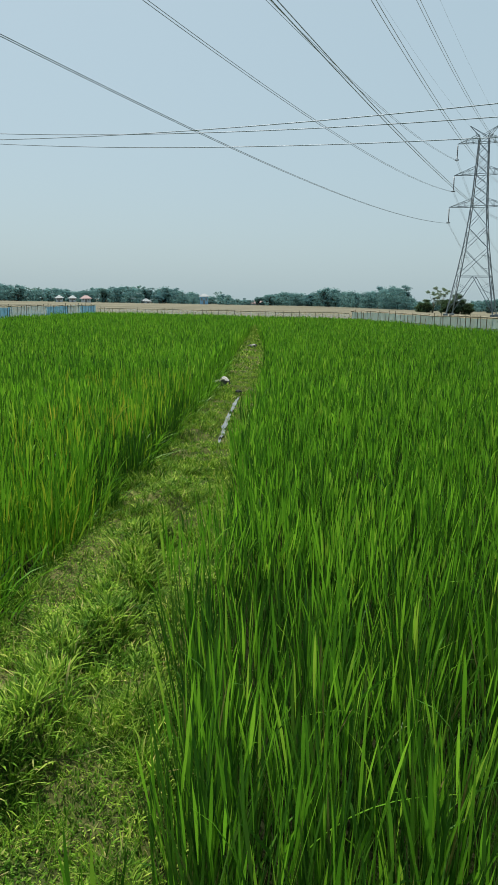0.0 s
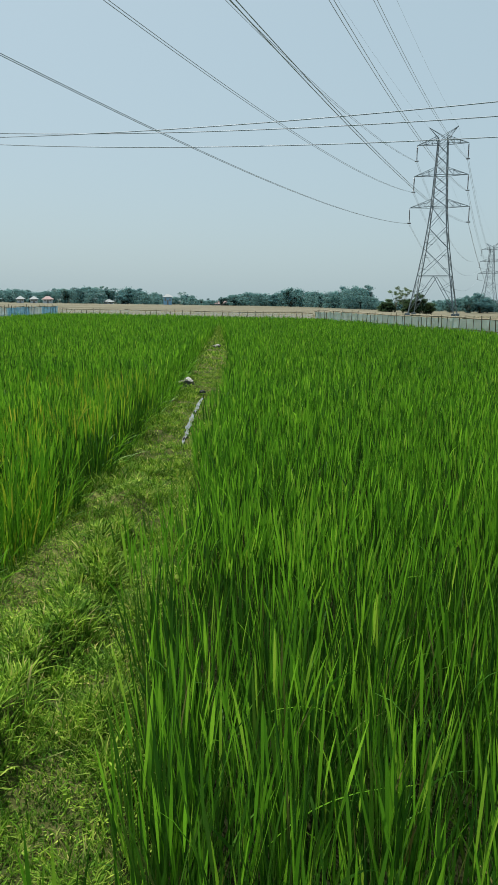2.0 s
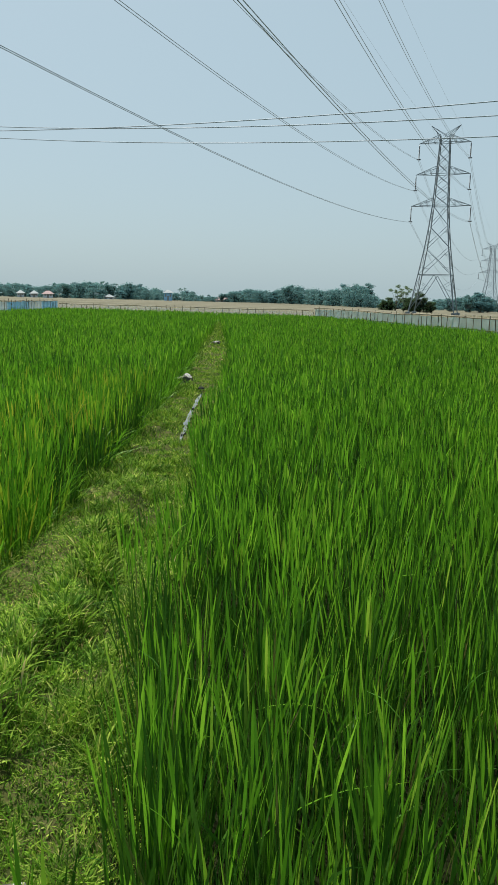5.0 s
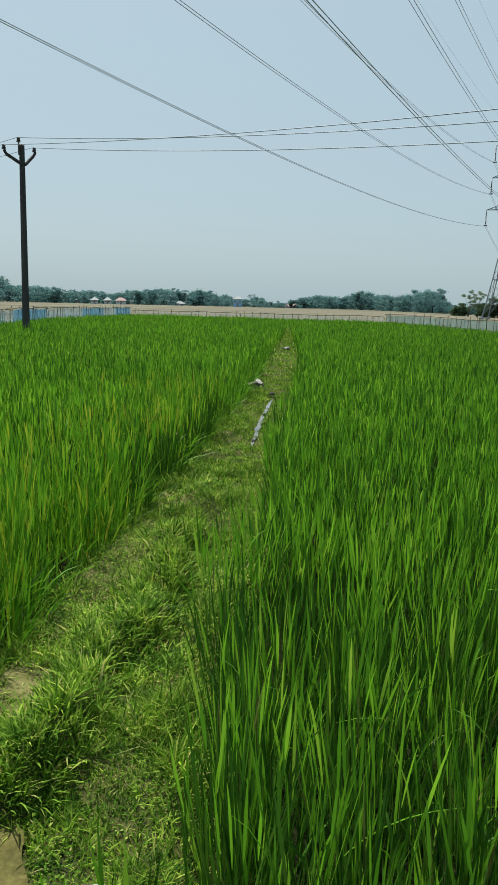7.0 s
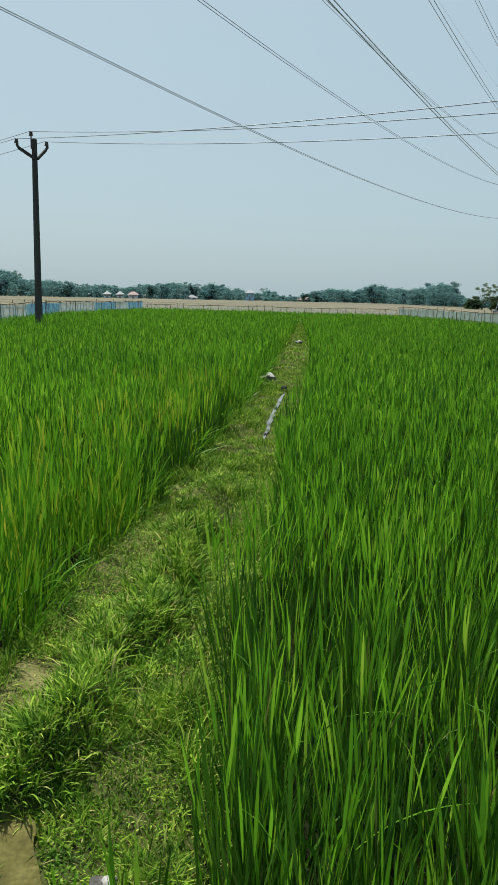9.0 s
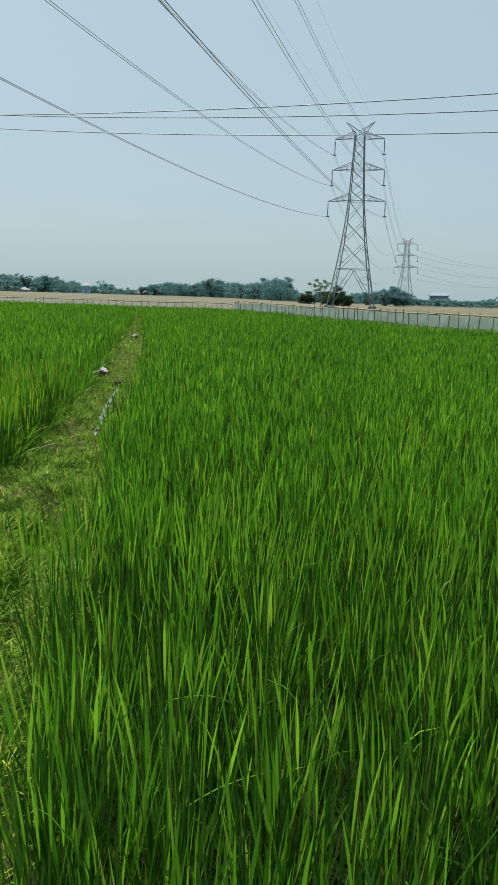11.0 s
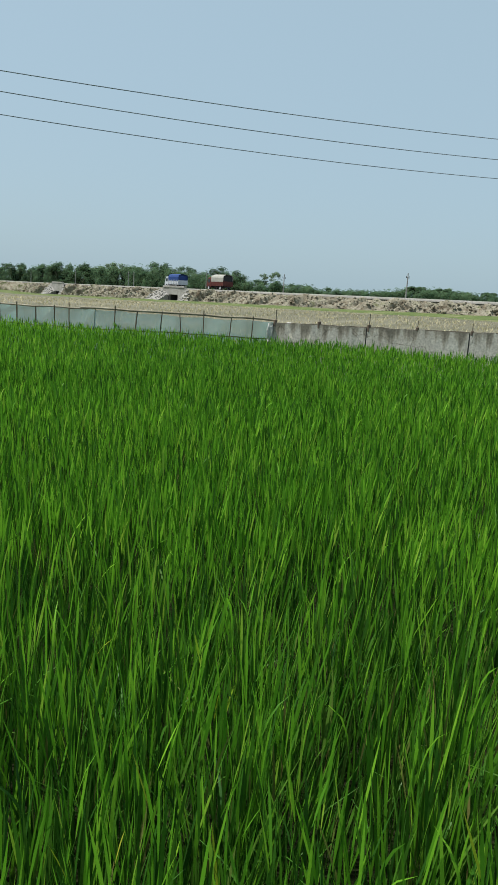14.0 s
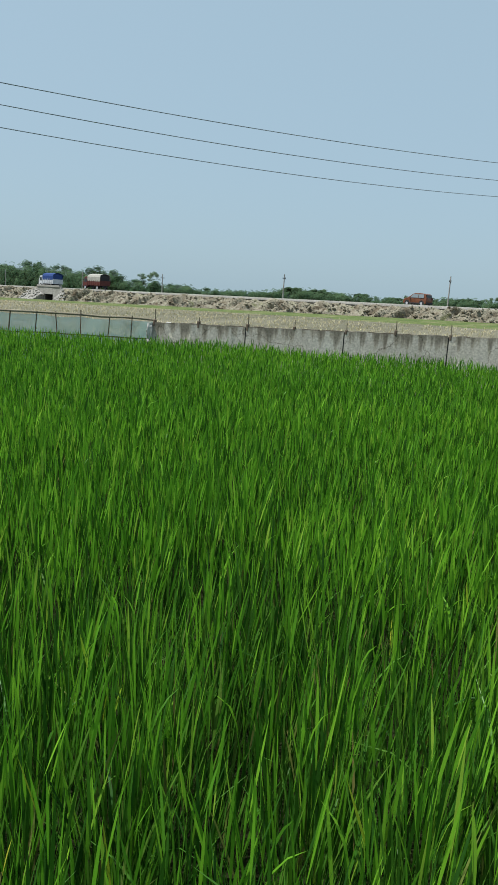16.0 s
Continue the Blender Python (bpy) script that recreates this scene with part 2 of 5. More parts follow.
def paint(name, c, rough=0.45):
    return surface(name, [(0.3, tuple(v * 0.85 for v in c)), (0.7, c)], 1.5, 12, rough, bump=0.05)


RUBBER = paint("black_rubber", (0.022, 0.022, 0.023), 0.9)
ORANGE = paint("orange_car_paint", (0.155, 0.058, 0.028), 0.25)
BLUE = paint("blue_tarpaulin", (0.018, 0.05, 0.19), 0.6)
WHITE = paint("white_truck_paint", (0.5, 0.52, 0.54), 0.5)
REDWOOD = paint("red_brown_truck_paint", (0.10, 0.026, 0.02), 0.6)
CANVAS = paint("pale_grey_canvas", (0.36, 0.35, 0.31), 0.8)
DARKGREY = paint("dark_chassis", (0.03, 0.03, 0.032), 0.7)
RIM = paint("pale_wheel_rim", (0.45, 0.46, 0.47), 0.4)
TIN = paint("tin_roof", (0.30, 0.33, 0.34), 0.8)
SLATE = paint("blue_grey_plaster", (0.25, 0.32, 0.38), 0.8)
# grey for far doors and windows, with the haze put into the colour
SOFT_GREY = paint("haze_softened_grey", (0.24, 0.25, 0.25), 0.8)
REDTIN = paint("red_tin_roof", (0.36, 0.255, 0.25), 0.8)
PLASTER = paint("pale_plaster", (0.62, 0.68, 0.72), 0.9)
LIGHTBLUE = paint("light_blue_plaster", (0.28, 0.52, 0.74), 0.8)


def sheet_mat(name, c, clear):
    """A woven plastic net or sheet: part of the light passes straight between its threads."""
    m, nodes, links, b = shader(name, 0.6, 0.0, 0.3)
    r = ramp_of(nodes, [(0.3, tuple(v * 0.8 for v in c)), (0.7, c)])
    links.new(noise_node(nodes, links, 1.4, 5, (1, 1, 0.4)).outputs[0], r.inputs[0])
    links.new(r.outputs[0], b.inputs["Base Color"])
    tl, a, tp, o = nodes.new("ShaderNodeBsdfTranslucent"), nodes.new("ShaderNodeMixShader"), nodes.new("ShaderNodeBsdfTransparent"), nodes.new("ShaderNodeMixShader")
    links.new(r.outputs[0], tl.inputs[0])
    a.inputs[0].default_value = 0.5
    links.new(b.outputs[0], a.inputs[1])
    links.new(tl.outputs[0], a.inputs[2])
    o.inputs[0].default_value = clear
    links.new(a.outputs[0], o.inputs[1])
    links.new(tp.outputs[0], o.inputs[2])
    links.new(o.outputs[0], nodes["Material Output"].inputs[0])
    return m


NET = sheet_mat("pale_blue_green_net", (0.32, 0.60, 0.62), 0.42)
THIN_NET = sheet_mat("thin_pale_net", (0.38, 0.60, 0.70), 0.82)
SIDE_NET = sheet_mat("pale_blue_net", (0.30, 0.60, 0.76), 0.56)
BLUE_NET = sheet_mat("bright_blue_plastic_sheet", (0.09, 0.40, 0.62), 0.25)


# ---- mesh helpers ----
def part(name, bm, material, parent=None, label="", smooth=False):
    me = bpy.data.meshes.new(name)
    if isinstance(bm, bmesh.types.BMesh):
        bm.to_mesh(me)
        bm.free()
    else:
        me = bm
    if material:
        me.materials.append(material)
    if smooth:
        me.polygons.foreach_set("use_smooth", [True] * len(me.polygons))
    ob = new(name, me)
    if parent:
        ob.parent = parent
    if label:
        ob["label"] = label
    return ob


def thing(name, m, label, category, group="", kind=""):
    ob = new(name)
    ob.matrix_world = m
    ob.empty_display_size = 0.1
    return tagged(ob, label, category, group, kind)


def array_mesh(name, verts, quads, tris=None):
    """A mesh from arrays: verts (n, 3), quads (m, 4) and tris (k, 3)."""
    me = bpy.data.meshes.new(name)
    tris = np.zeros((0, 3), int) if tris is None else tris
    me.vertices.add(len(verts))
    me.vertices.foreach_set("co", np.ascontiguousarray(verts, dtype=np.float32).ravel())
    me.loops.add(quads.size + tris.size)
    me.loops.foreach_set("vertex_index", np.concatenate([quads.ravel(), tris.ravel()]).astype(np.int32))
    me.polygons.add(len(quads) + len(tris))
    me.polygons.foreach_set("loop_start", np.concatenate([4 * np.arange(len(quads)), quads.size + 3 * np.arange(len(tris))]).astype(np.int32))
    me.polygons.foreach_set("loop_total", np.concatenate([np.full(len(quads), 4), np.full(len(tris), 3)]).astype(np.int32))
    me.polygons.foreach_set("use_smooth", np.ones(len(quads) + len(tris), dtype=bool))
    me.update()
    me.validate()
    return me


def frame_of(p0, p1):
    d = (p1 - p0).normalized()
    a = d.cross(Vector((0, 0, 1)))
    a = Vector((1, 0, 0)) if a.length < 1e-4 else a.normalized()
    return d, a, d.cross(a)


def tube(bm, p0, p1, r0, r1=None, n=8, turn=0.0):
    """A closed, tapered rod from p0 to p1."""
    p0, p1 = Vector(p0), Vector(p1)
    d, a, b = frame_of(p0, p1)
    rings = []
    for p, r in ((p0, r0), (p1, r0 if r1 is None else r1)):
        rings.append([bm.verts.new(p + r * (math.cos(turn + 2 * math.pi * i / n) * a + math.sin(turn + 2 * math.pi * i / n) * b)) for i in range(n)])
    for i in range(n):
        bm.faces.new((rings[0][i], rings[0][(i + 1) % n], rings[1][(i + 1) % n], rings[1][i]))
    bm.faces.new(rings[0][::-1])
    bm.faces.new(rings[1])
    return bm


def bar(bm, p0, p1, w):
    """A square steel member."""
    return tube(bm, p0, p1, w * 0.7071, None, 4, math.pi / 4)


def block(bm, x0, x1, y0, y1, z0, z1, bevel=0.0, taper=(0, 0)):
    """A block, drawn in at the top by taper, with bevelled edges."""
    made = bmesh.ops.create_cube(bm, size=1.0)["verts"]
    for v in made:
        top = v.co.z > 0
        tx, ty = (taper if top else (0, 0))
        v.co = Vector((x0 + tx if v.co.x < 0 else x1 - tx, y0 + ty if v.co.y < 0 else y1 - ty, z1 if top else z0))
    if bevel:
        edges = list({e for v in made for e in v.link_edges})
        bmesh.ops.bevel(bm, geom=edges, offset=bevel, segments=2, affect="EDGES", profile=0.6)
    return bm


def prism(bm, outline, y0, y1, bevel=0.0):
    """An outline in x and z, drawn out from y0 to y1."""
    a = [bm.verts.new((x, y0, z)) for x, z in outline]
    b = [bm.verts.new((x, y1, z)) for x, z in outline]
    n = len(outline)
    faces = [bm.faces.new(a), bm.faces.new(b[::-1])]
    for i in range(n):
        faces.append(bm.faces.new((a[(i + 1) % n], a[i], b[i], b[(i + 1) % n])))
    bmesh.ops.recalc_face_normals(bm, faces=faces)
    if bevel:
        bmesh.ops.bevel(bm, geom=list({e for f in faces for e in f.edges}), offset=bevel, segments=2, affect="EDGES", profile=0.6)
    return bm


def cable_mesh(name, points, r, n=6):
    """A tube that follows points."""
    pts = np.array(points, dtype=float)
    d = np.gradient(pts, axis=0)
    d /= np.linalg.norm(d, axis=1)[:, None]
    a = np.cross(d, (0, 0, 1.0))
    a /= np.linalg.norm(a, axis=1)[:, None]
    b = np.cross(d, a)
    ang = 2 * np.pi * np.arange(n) / n
    v = (pts[:, None] + r * (np.cos(ang)[None, :, None] * a[:, None] + np.sin(ang)[None, :, None] * b[:, None])).reshape(-1, 3)
    i, j = np.meshgrid(np.arange(len(pts) - 1), np.arange(n), indexing="ij")
    q = np.stack([i * n + j, i * n + (j + 1) % n, (i + 1) * n + (j + 1) % n, (i + 1) * n + j], -1).reshape(-1, 4)
    return array_mesh(name, v, q)


GOLD = (1 + math.sqrt(5)) / 2
ICO = np.array([(-1, GOLD, 0), (1, GOLD, 0), (-1, -GOLD, 0), (1, -GOLD, 0), (0, -1, GOLD), (0, 1, GOLD), (0, -1, -GOLD), (0, 1, -GOLD), (GOLD, 0, -1), (GOLD, 0, 1), (-GOLD, 0, -1), (-GOLD, 0, 1)]) / 1.9
ICO_FACES = np.array([(0, 11, 5), (0, 5, 1), (0, 1, 7), (0, 7, 10), (0, 10, 11), (1, 5, 9), (5, 11, 4), (11, 10, 2), (10, 7, 6), (7, 1, 8), (3, 9, 4), (3, 4, 2), (3, 2, 6), (3, 6, 8), (3, 8, 9), (4, 9, 5), (2, 4, 11), (6, 2, 10), (8, 6, 7), (9, 8, 1)])


def lumps(centre, size, rng):
    """Rough lumps, twenty faces each: vertices and faces."""
    v = ICO[None] * rng.uniform(0.7, 1.2, (len(centre), 12, 1)) * size[:, None] + centre[:, None]
    return v.reshape(-1, 3), (ICO_FACES[None] + 12 * np.arange(len(centre))[:, None, None]).reshape(-1, 3)


def blade_mesh(name, base, length, lean, azimuth, droop, width, steps, rng, twist=0.5):
    """Leaf blades: each a bent, tapering strip with a tip. lean: how far it stands off the vertical; droop: how far it bends over."""
    n = len(base)
    t = np.linspace(0, 1, steps + 1)[None, :]
    prof = np.interp(t, [0, 0.34, 0.6, 0.82, 1.0], [0.16, 1.0, 0.92, 0.55, 0.03])
    out = length[:, None] * (lean[:, None] * t + droop[:, None] * t ** 2.4)
    up = length[:, None] * (t - 0.55 * (lean[:, None] ** 2 * t) - 0.6 * droop[:, None] * t ** 3)
    ca, sa = np.cos(azimuth)[:, None], np.sin(azimuth)[:, None]
    c = np.stack([base[:, 0:1] + out * ca, base[:, 1:2] + out * sa, base[:, 2:3] + up], -1)
    wa = (azimuth + np.pi / 2 + rng.normal(0, twist, n))[:, None] + rng.normal(0, 0.5, n)[:, None] * t
    w = np.stack([np.cos(wa), np.sin(wa), 0.25 * np.sin(3 * wa)], -1) * (0.5 * width[:, None] * prof)[..., None]
    per = 2 * steps + 1
    v = np.concatenate([np.stack([c - w, c + w], 2)[:, :steps].reshape(n, 2 * steps, 3), c[:, steps:]], 1).reshape(-1, 3)
    k = np.arange(n)[:, None] * per + 2 * np.arange(steps - 1)[None, :]
    q = np.stack([k, k + 1, k + 3, k + 2], -1).reshape(-1, 4)
    k = np.arange(n) * per + 2 * (steps - 1)
    return array_mesh(name, v, q, np.stack([k, k + 1, k + 2], -1))


# ---- plan ----
PATH_LEFT = ([-60, -2, 1.5, 3.3, 5.5, 7.5, 10.9, 16.2, 27, 38, 55], [-1.4, -1.3, -1.22, -1.14, -1.0, -0.84, -0.68, -0.5, -0.3, 0.16, 0.22])
PATH_RIGHT = ([-60, -1.5, 0.25, 0.75, 1.1, 1.6, 3.0, 4.2, 6.0, 9.0, 13.0, 20.0, 32.0, 40, 55], [1.0, 1.2, 1.12, 0.5, 0.05, -0.25, -0.32, -0.09, -0.05, 0.16, 0.3, 0.48, 0.44, 0.27, 0.24])
FIELD_LEFT = ([-60, 25.6, 36, 51], [-10.0, -10.4, -11.3, -10.4])
FIELD_RIGHT = ([-60, -8, 1.5, 9.4, 12.0, 14.8, 19.5, 28.5, 45.5], [19.5, 18.6, 17.2, 15.45, 13.6, 12.7, 12.3, 9.5, 6.1])
FAR_EDGE = ([-11, 0, 6.2], [51.0, 47.6, 45.6])
ROAD_A, ROAD_DIR = Vector((90.0, 19.0)), Vector((0.358, 0.934))
ROAD_SIDE = Vector((0.934, -0.358))


def path_left(y): return np.interp(y, *PATH_LEFT)
def path_right(y): return np.interp(y, *PATH_RIGHT)


def rut_x(y): return np.interp(y, [8.0, 9.0, 10.4, 11.7, 12.7, 16.0], [-0.31, -0.29, -0.25, -0.18, -0.12, -0.02])


def ridge_off(x, y):
    """How far a place lies from the low grassy ridge along the path."""
    return x - np.interp(y, [1.9, 2.6, 3.3, 4.6], [-0.86, -0.72, -0.62, -0.55])


def in_field(x, y):
    """Inside the fenced paddy."""
    return (x > np.interp(y, *FIELD_LEFT)) & (x < np.interp(y, *FIELD_RIGHT)) & (y < np.interp(x, *FAR_EDGE))


def hump(x, y, s, seed=0.0):
    return np.sin(x * s + 1.3 + seed) * np.cos(y * s * 1.13 + 0.4 * np.sin(x * s * 0.7) + seed * 2) + 0.5 * np.sin((x + y) * s * 1.9 + seed * 3)


HOLES = ((-0.62, 3.62, 0.075, 0.11), (-0.74, 3.1, 0.06, 0.09), (-0.42, 4.55, 0.07, 0.09), (-0.66, 5.4, 0.07, 0.08), (-0.52, 6.3, 0.07, 0.08), (-0.30, 13.1, 0.08, 0.08), (-0.16, 10.9, 0.08, 0.07), (-0.42, 7.6, 0.07, 0.07), (0.12, 18.5, 0.08, 0.08), (-0.1, 22.0, 0.08, 0.08))


def land(x, y):
    """The height of the land: flat paddies round the walker, a slow rise towards the road in the east."""
    x, y = np.asarray(x, float), np.asarray(y, float)
    east = np.interp(y, [-200, 0, 165, 450, 3000], [1.2, 1.2, -1.55, -0.4, 0.0])
    k = np.clip((x - 20) / 60, 0, 1)
    z = east * k * k * (3 - 2 * k) + 0.03 * hump(x, y, 0.11)
    l, r = path_left(y), path_right(y)
    on_path = np.clip((x - l + 0.12) / 0.14, 0, 1) * np.clip((r + 0.12 - x) / 0.14, 0, 1)
    wet = np.exp(-((x - rut_x(y)) / 0.13) ** 4) * np.clip((y - 7.6) / 0.5, 0, 1) * np.clip((13.2 - y) / 0.5, 0, 1)
    bank = (0.03 * hump(x, y, 2.1) + 0.02 * hump(x, y, 5.3, 1.0) + 0.01 * hump(x, y, 13.0, 2.0)) * (1 - wet)
    rut = -0.035 * wet - 0.055 * np.exp(-((x + 0.89) / 0.3) ** 2 - ((y - 1.55) / 0.44) ** 2)
    o = ridge_off(x, y) + 0.05 * hump(x, y, 4.4, 0.7)
    rut = rut + 0.12 * np.exp(-(o / np.where(o < 0, 0.17, 0.07)) ** 2) * np.clip((y - 1.9) / 0.3, 0, 1) * np.clip((6.5 - y) / 1.2, 0, 1)
    for hx_, hy_, hr_, hd_ in HOLES:
        rut = rut - hd_ * np.exp(-(np.hypot(x - hx_, (y - hy_) * 0.6) / hr_) ** 4)
    inner = in_field(x, y)
    return np.where(inner, np.where(on_path > 0, -0.12 + (0.12 + bank + rut) * on_path, -0.12), z)


# ---- ground: one sheet to the horizon ----
def spread(a, b, step, far, grow):
    """Even steps from a to b, then wider and wider ones out to far on both sides."""
    mid = list(np.arange(a, b + 1e-6, step))
    s, lo, hi = step, a, b
    down, up = [], []
    while lo > -far or hi < far:
        s *= grow
        lo, hi = lo - s, hi + s
        down.append(lo)
        up.append(hi)
    return np.array(down[::-1] + mid + up)


gx, gy = spread(-1.7, 1.3, 0.045, 3600, 1.17), spread(-1.0, 19.0, 0.085, 3600, 1.16)
GX, GY = np.meshgrid(gx, gy, indexing="ij")
GZ = land(GX, GY)
gi, gj = np.meshgrid(np.arange(len(gx) - 1), np.arange(len(gy) - 1), indexing="ij")
gq = np.stack([gi * len(gy) + gj, (gi + 1) * len(gy) + gj, (gi + 1) * len(gy) + gj + 1, gi * len(gy) + gj + 1], -1).reshape(-1, 4)
ground_mesh = array_mesh("ground", np.stack([GX, GY, GZ], -1).reshape(-1, 3), gq)
cx = 0.25 * (GX[:-1, :-1] + GX[1:, :-1] + GX[:-1, 1:] + GX[1:, 1:]).ravel()
cy = 0.25 * (GY[:-1, :-1] + GY[1:, :-1] + GY[:-1, 1:] + GY[1:, 1:]).ravel()
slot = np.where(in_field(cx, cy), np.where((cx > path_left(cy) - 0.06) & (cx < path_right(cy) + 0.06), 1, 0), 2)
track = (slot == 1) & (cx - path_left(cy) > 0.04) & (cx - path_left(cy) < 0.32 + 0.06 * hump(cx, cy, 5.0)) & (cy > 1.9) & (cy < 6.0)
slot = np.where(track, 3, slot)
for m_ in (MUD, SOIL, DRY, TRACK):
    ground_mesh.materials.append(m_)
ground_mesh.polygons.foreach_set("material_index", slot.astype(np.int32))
tagged(part("ground", ground_mesh, None), "flat farmland, muddy paddy, trodden path and dry stubble field", "ground", kind="structure")


# ---- rice ----
def rice_zone(rng, xs, ys, hills, per_hill, seg, width, spread_of_hill, keep, upper, label, lower=True, low_mat=None, drop=0.33, under=0.75, tops=True, size_of=(0.22, 0.44), tilt=0.08, low_top=(0.25, 0.60), low_size=(0.25, 0.6)):
    """A stand of rice between xs and ys: hills per square metre, leaves per hill. Bright upper leaves over older lower
    ones, whose darker colour also stands for shade.
    """
    step = 1 / math.sqrt(hills)
    gx_, gy_ = np.meshgrid(np.arange(*xs, step), np.arange(*ys, step))
    gx_, gy_ = gx_.ravel() + rng.normal(0, 0.3 * step, gx_.size), gy_.ravel() + rng.normal(0, 0.3 * step, gy_.size)
    ok = keep(gx_, gy_)
    gx_, gy_ = gx_[ok], gy_[ok]
    k = len(gx_)
    size = rng.normal(1.0, 0.055, k) * (1 + 0.035 * hump(gx_, gy_, 0.9))
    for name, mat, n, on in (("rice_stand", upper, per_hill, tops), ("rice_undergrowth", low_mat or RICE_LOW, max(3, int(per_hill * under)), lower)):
        if not on:
            continue
        hx, hy, stature = np.repeat(gx_, n), np.repeat(gy_, n), np.repeat(size, n)
        m = len(hx)
        az = rng.uniform(0, 2 * np.pi, m)
        rad = spread_of_hill * np.sqrt(rng.uniform(0, 1, m))
        if name == "rice_stand":
            lng = rng.uniform(*size_of, m)
            top = (TALL + 0.10 - drop * rng.uniform(0, 1, m) ** 1.2) * stature
            lean, droop = np.where(rng.uniform(0, 1, m) < 0.04, rng.uniform(0.15, 0.4, m), np.abs(rng.normal(tilt, 0.06, m)) + 0.01), np.where(rng.uniform(0, 1, m) < 0.05, rng.uniform(0.12, 0.45, m), rng.uniform(0.0, 0.06, m))
            rad = rad + 0.25 * lean * (top - lng)
        else:
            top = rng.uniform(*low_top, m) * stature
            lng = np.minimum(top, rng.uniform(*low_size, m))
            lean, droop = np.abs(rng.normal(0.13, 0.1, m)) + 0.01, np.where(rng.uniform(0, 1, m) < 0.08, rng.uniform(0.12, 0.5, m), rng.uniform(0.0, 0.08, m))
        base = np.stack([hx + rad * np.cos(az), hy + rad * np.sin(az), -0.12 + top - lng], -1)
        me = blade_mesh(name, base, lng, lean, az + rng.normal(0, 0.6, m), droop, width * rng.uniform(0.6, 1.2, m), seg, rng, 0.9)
        tagged(part(name, me, mat), label if name == "rice_stand" else "leaves and stems low in the rice, mostly coloured dark for shade", "rice", kind="stuff")


rng = np.random.default_rng(7)
HUB = (0.3, -0.1)
def radius(x, y): return np.hypot(x - HUB[0], y - HUB[1])


def right_side(x, y): return in_field(x, y) & (x > path_right(y) + 0.03) & (radius(x, y) > 0.75)
def left_side(x, y): return in_field(x, y) & (x < path_left(y) - 0.03)


FULL = "tall bright green rice leaves standing dense in a flooded paddy"
EDGE = "pale yellow-green rice leaves along the edge of a trodden path"
TALL = 0.75
# plenty of the dark lower leaves, so the near stand looks deep in shade
rice_zone(rng, (-0.8, 3.5), (-1.2, 3.5), 34, 21, 4, 0.0088, 0.085,
          lambda x, y: right_side(x, y) & (radius(x, y) < 2.9 + 0.3 * hump(x, y, 2.7)), RICE_TOP, FULL, drop=0.44, under=2.2, size_of=(0.15, 0.33), tilt=0.12, low_top=(0.22, 0.74), low_size=(0.18, 0.6))
rice_zone(rng, (1.5, 3.6), (-1.0, 1.2), 26, 5, 4, 0.007, 0.08, lambda x, y: hump(x, y, 1.9, 0.8) > 0.25, RICE_PALE,
          "yellowing rice leaves scattered through the stand", False, drop=0.4, size_of=(0.09, 0.2), tilt=0.28)
rice_zone(rng, (-1, 6.2), (-2.5, 6.2), 34, 31, 3, 0.0098, 0.085,
          lambda x, y: right_side(x, y) & (radius(x, y) >= 2.9 + 0.3 * hump(x, y, 2.7)) & (radius(x, y) < 5.3 + 0.4 * hump(x, y, 1.9)), RICE_TOP, FULL, drop=0.28, under=0.65, size_of=(0.1, 0.24), tilt=0.14)
rice_zone(rng, (-1, 10.2), (-2.5, 10.2), 34, 24, 3, 0.0128, 0.08,
          lambda x, y: right_side(x, y) & (radius(x, y) >= 5.3 + 0.4 * hump(x, y, 1.9)) & (radius(x, y) < 10.0), RICE_TOP, FULL, drop=0.24, under=0.4, size_of=(0.09, 0.21), tilt=0.15)
rice_zone(rng, (-1, 18), (-4, 22), 27, 14, 2, 0.018, 0.09,
          lambda x, y: right_side(x, y) & (radius(x, y) >= 10.0) & (radius(x, y) < 22.0), RICE_TOP, FULL, True, drop=0.2, under=0.3, size_of=(0.1, 0.24), tilt=0.15)
rice_zone(rng, (-0.5, 14), (15, 48), 22, 9, 2, 0.027, 0.10,
          lambda x, y: right_side(x, y) & (radius(x, y) >= 22.0), RICE_TOP, FULL, False, drop=0.12, tilt=0.22)
def by_path(x, y): return x > path_left(y) - 1.1 + 0.45 * hump(x, y, 1.3) + 0.03 * (y - 4)


# from y 5.2 on, dark lower leaves paint the shaded foot of the stand
for low_mat, ys in ((RICE_PALE, (1.0, 5.2)), (RICE_LOW, (5.2, 10))):
    rice_zone(rng, (-4.2, -0.6), ys, 34, 27, 3, 0.0125, 0.08, lambda x, y: left_side(x, y) & by_path(x, y), RICE_PALE, EDGE, True, low_mat, drop=0.52, under=0.9, size_of=(0.12, 0.28), tilt=0.12)
rice_zone(rng, (-4.2, -0.6), (1.0, 10), 34, 24, 3, 0.0135, 0.08, lambda x, y: left_side(x, y) & ~by_path(x, y), RICE_TOP, FULL, drop=0.22, under=0.5, size_of=(0.09, 0.22), tilt=0.12)
# the feet of the stands that show along the path farther on
rice_zone(rng, (-2, 2), (9.5, 34), 30, 30, 2, 0.014, 0.07, lambda x, y: (left_side(x, y) & (x > path_left(y) - 0.45)) | (right_side(x, y) & (x < path_right(y) + 0.3)), RICE_PALE, EDGE, True, RICE_TOP, under=1.0, tops=False)
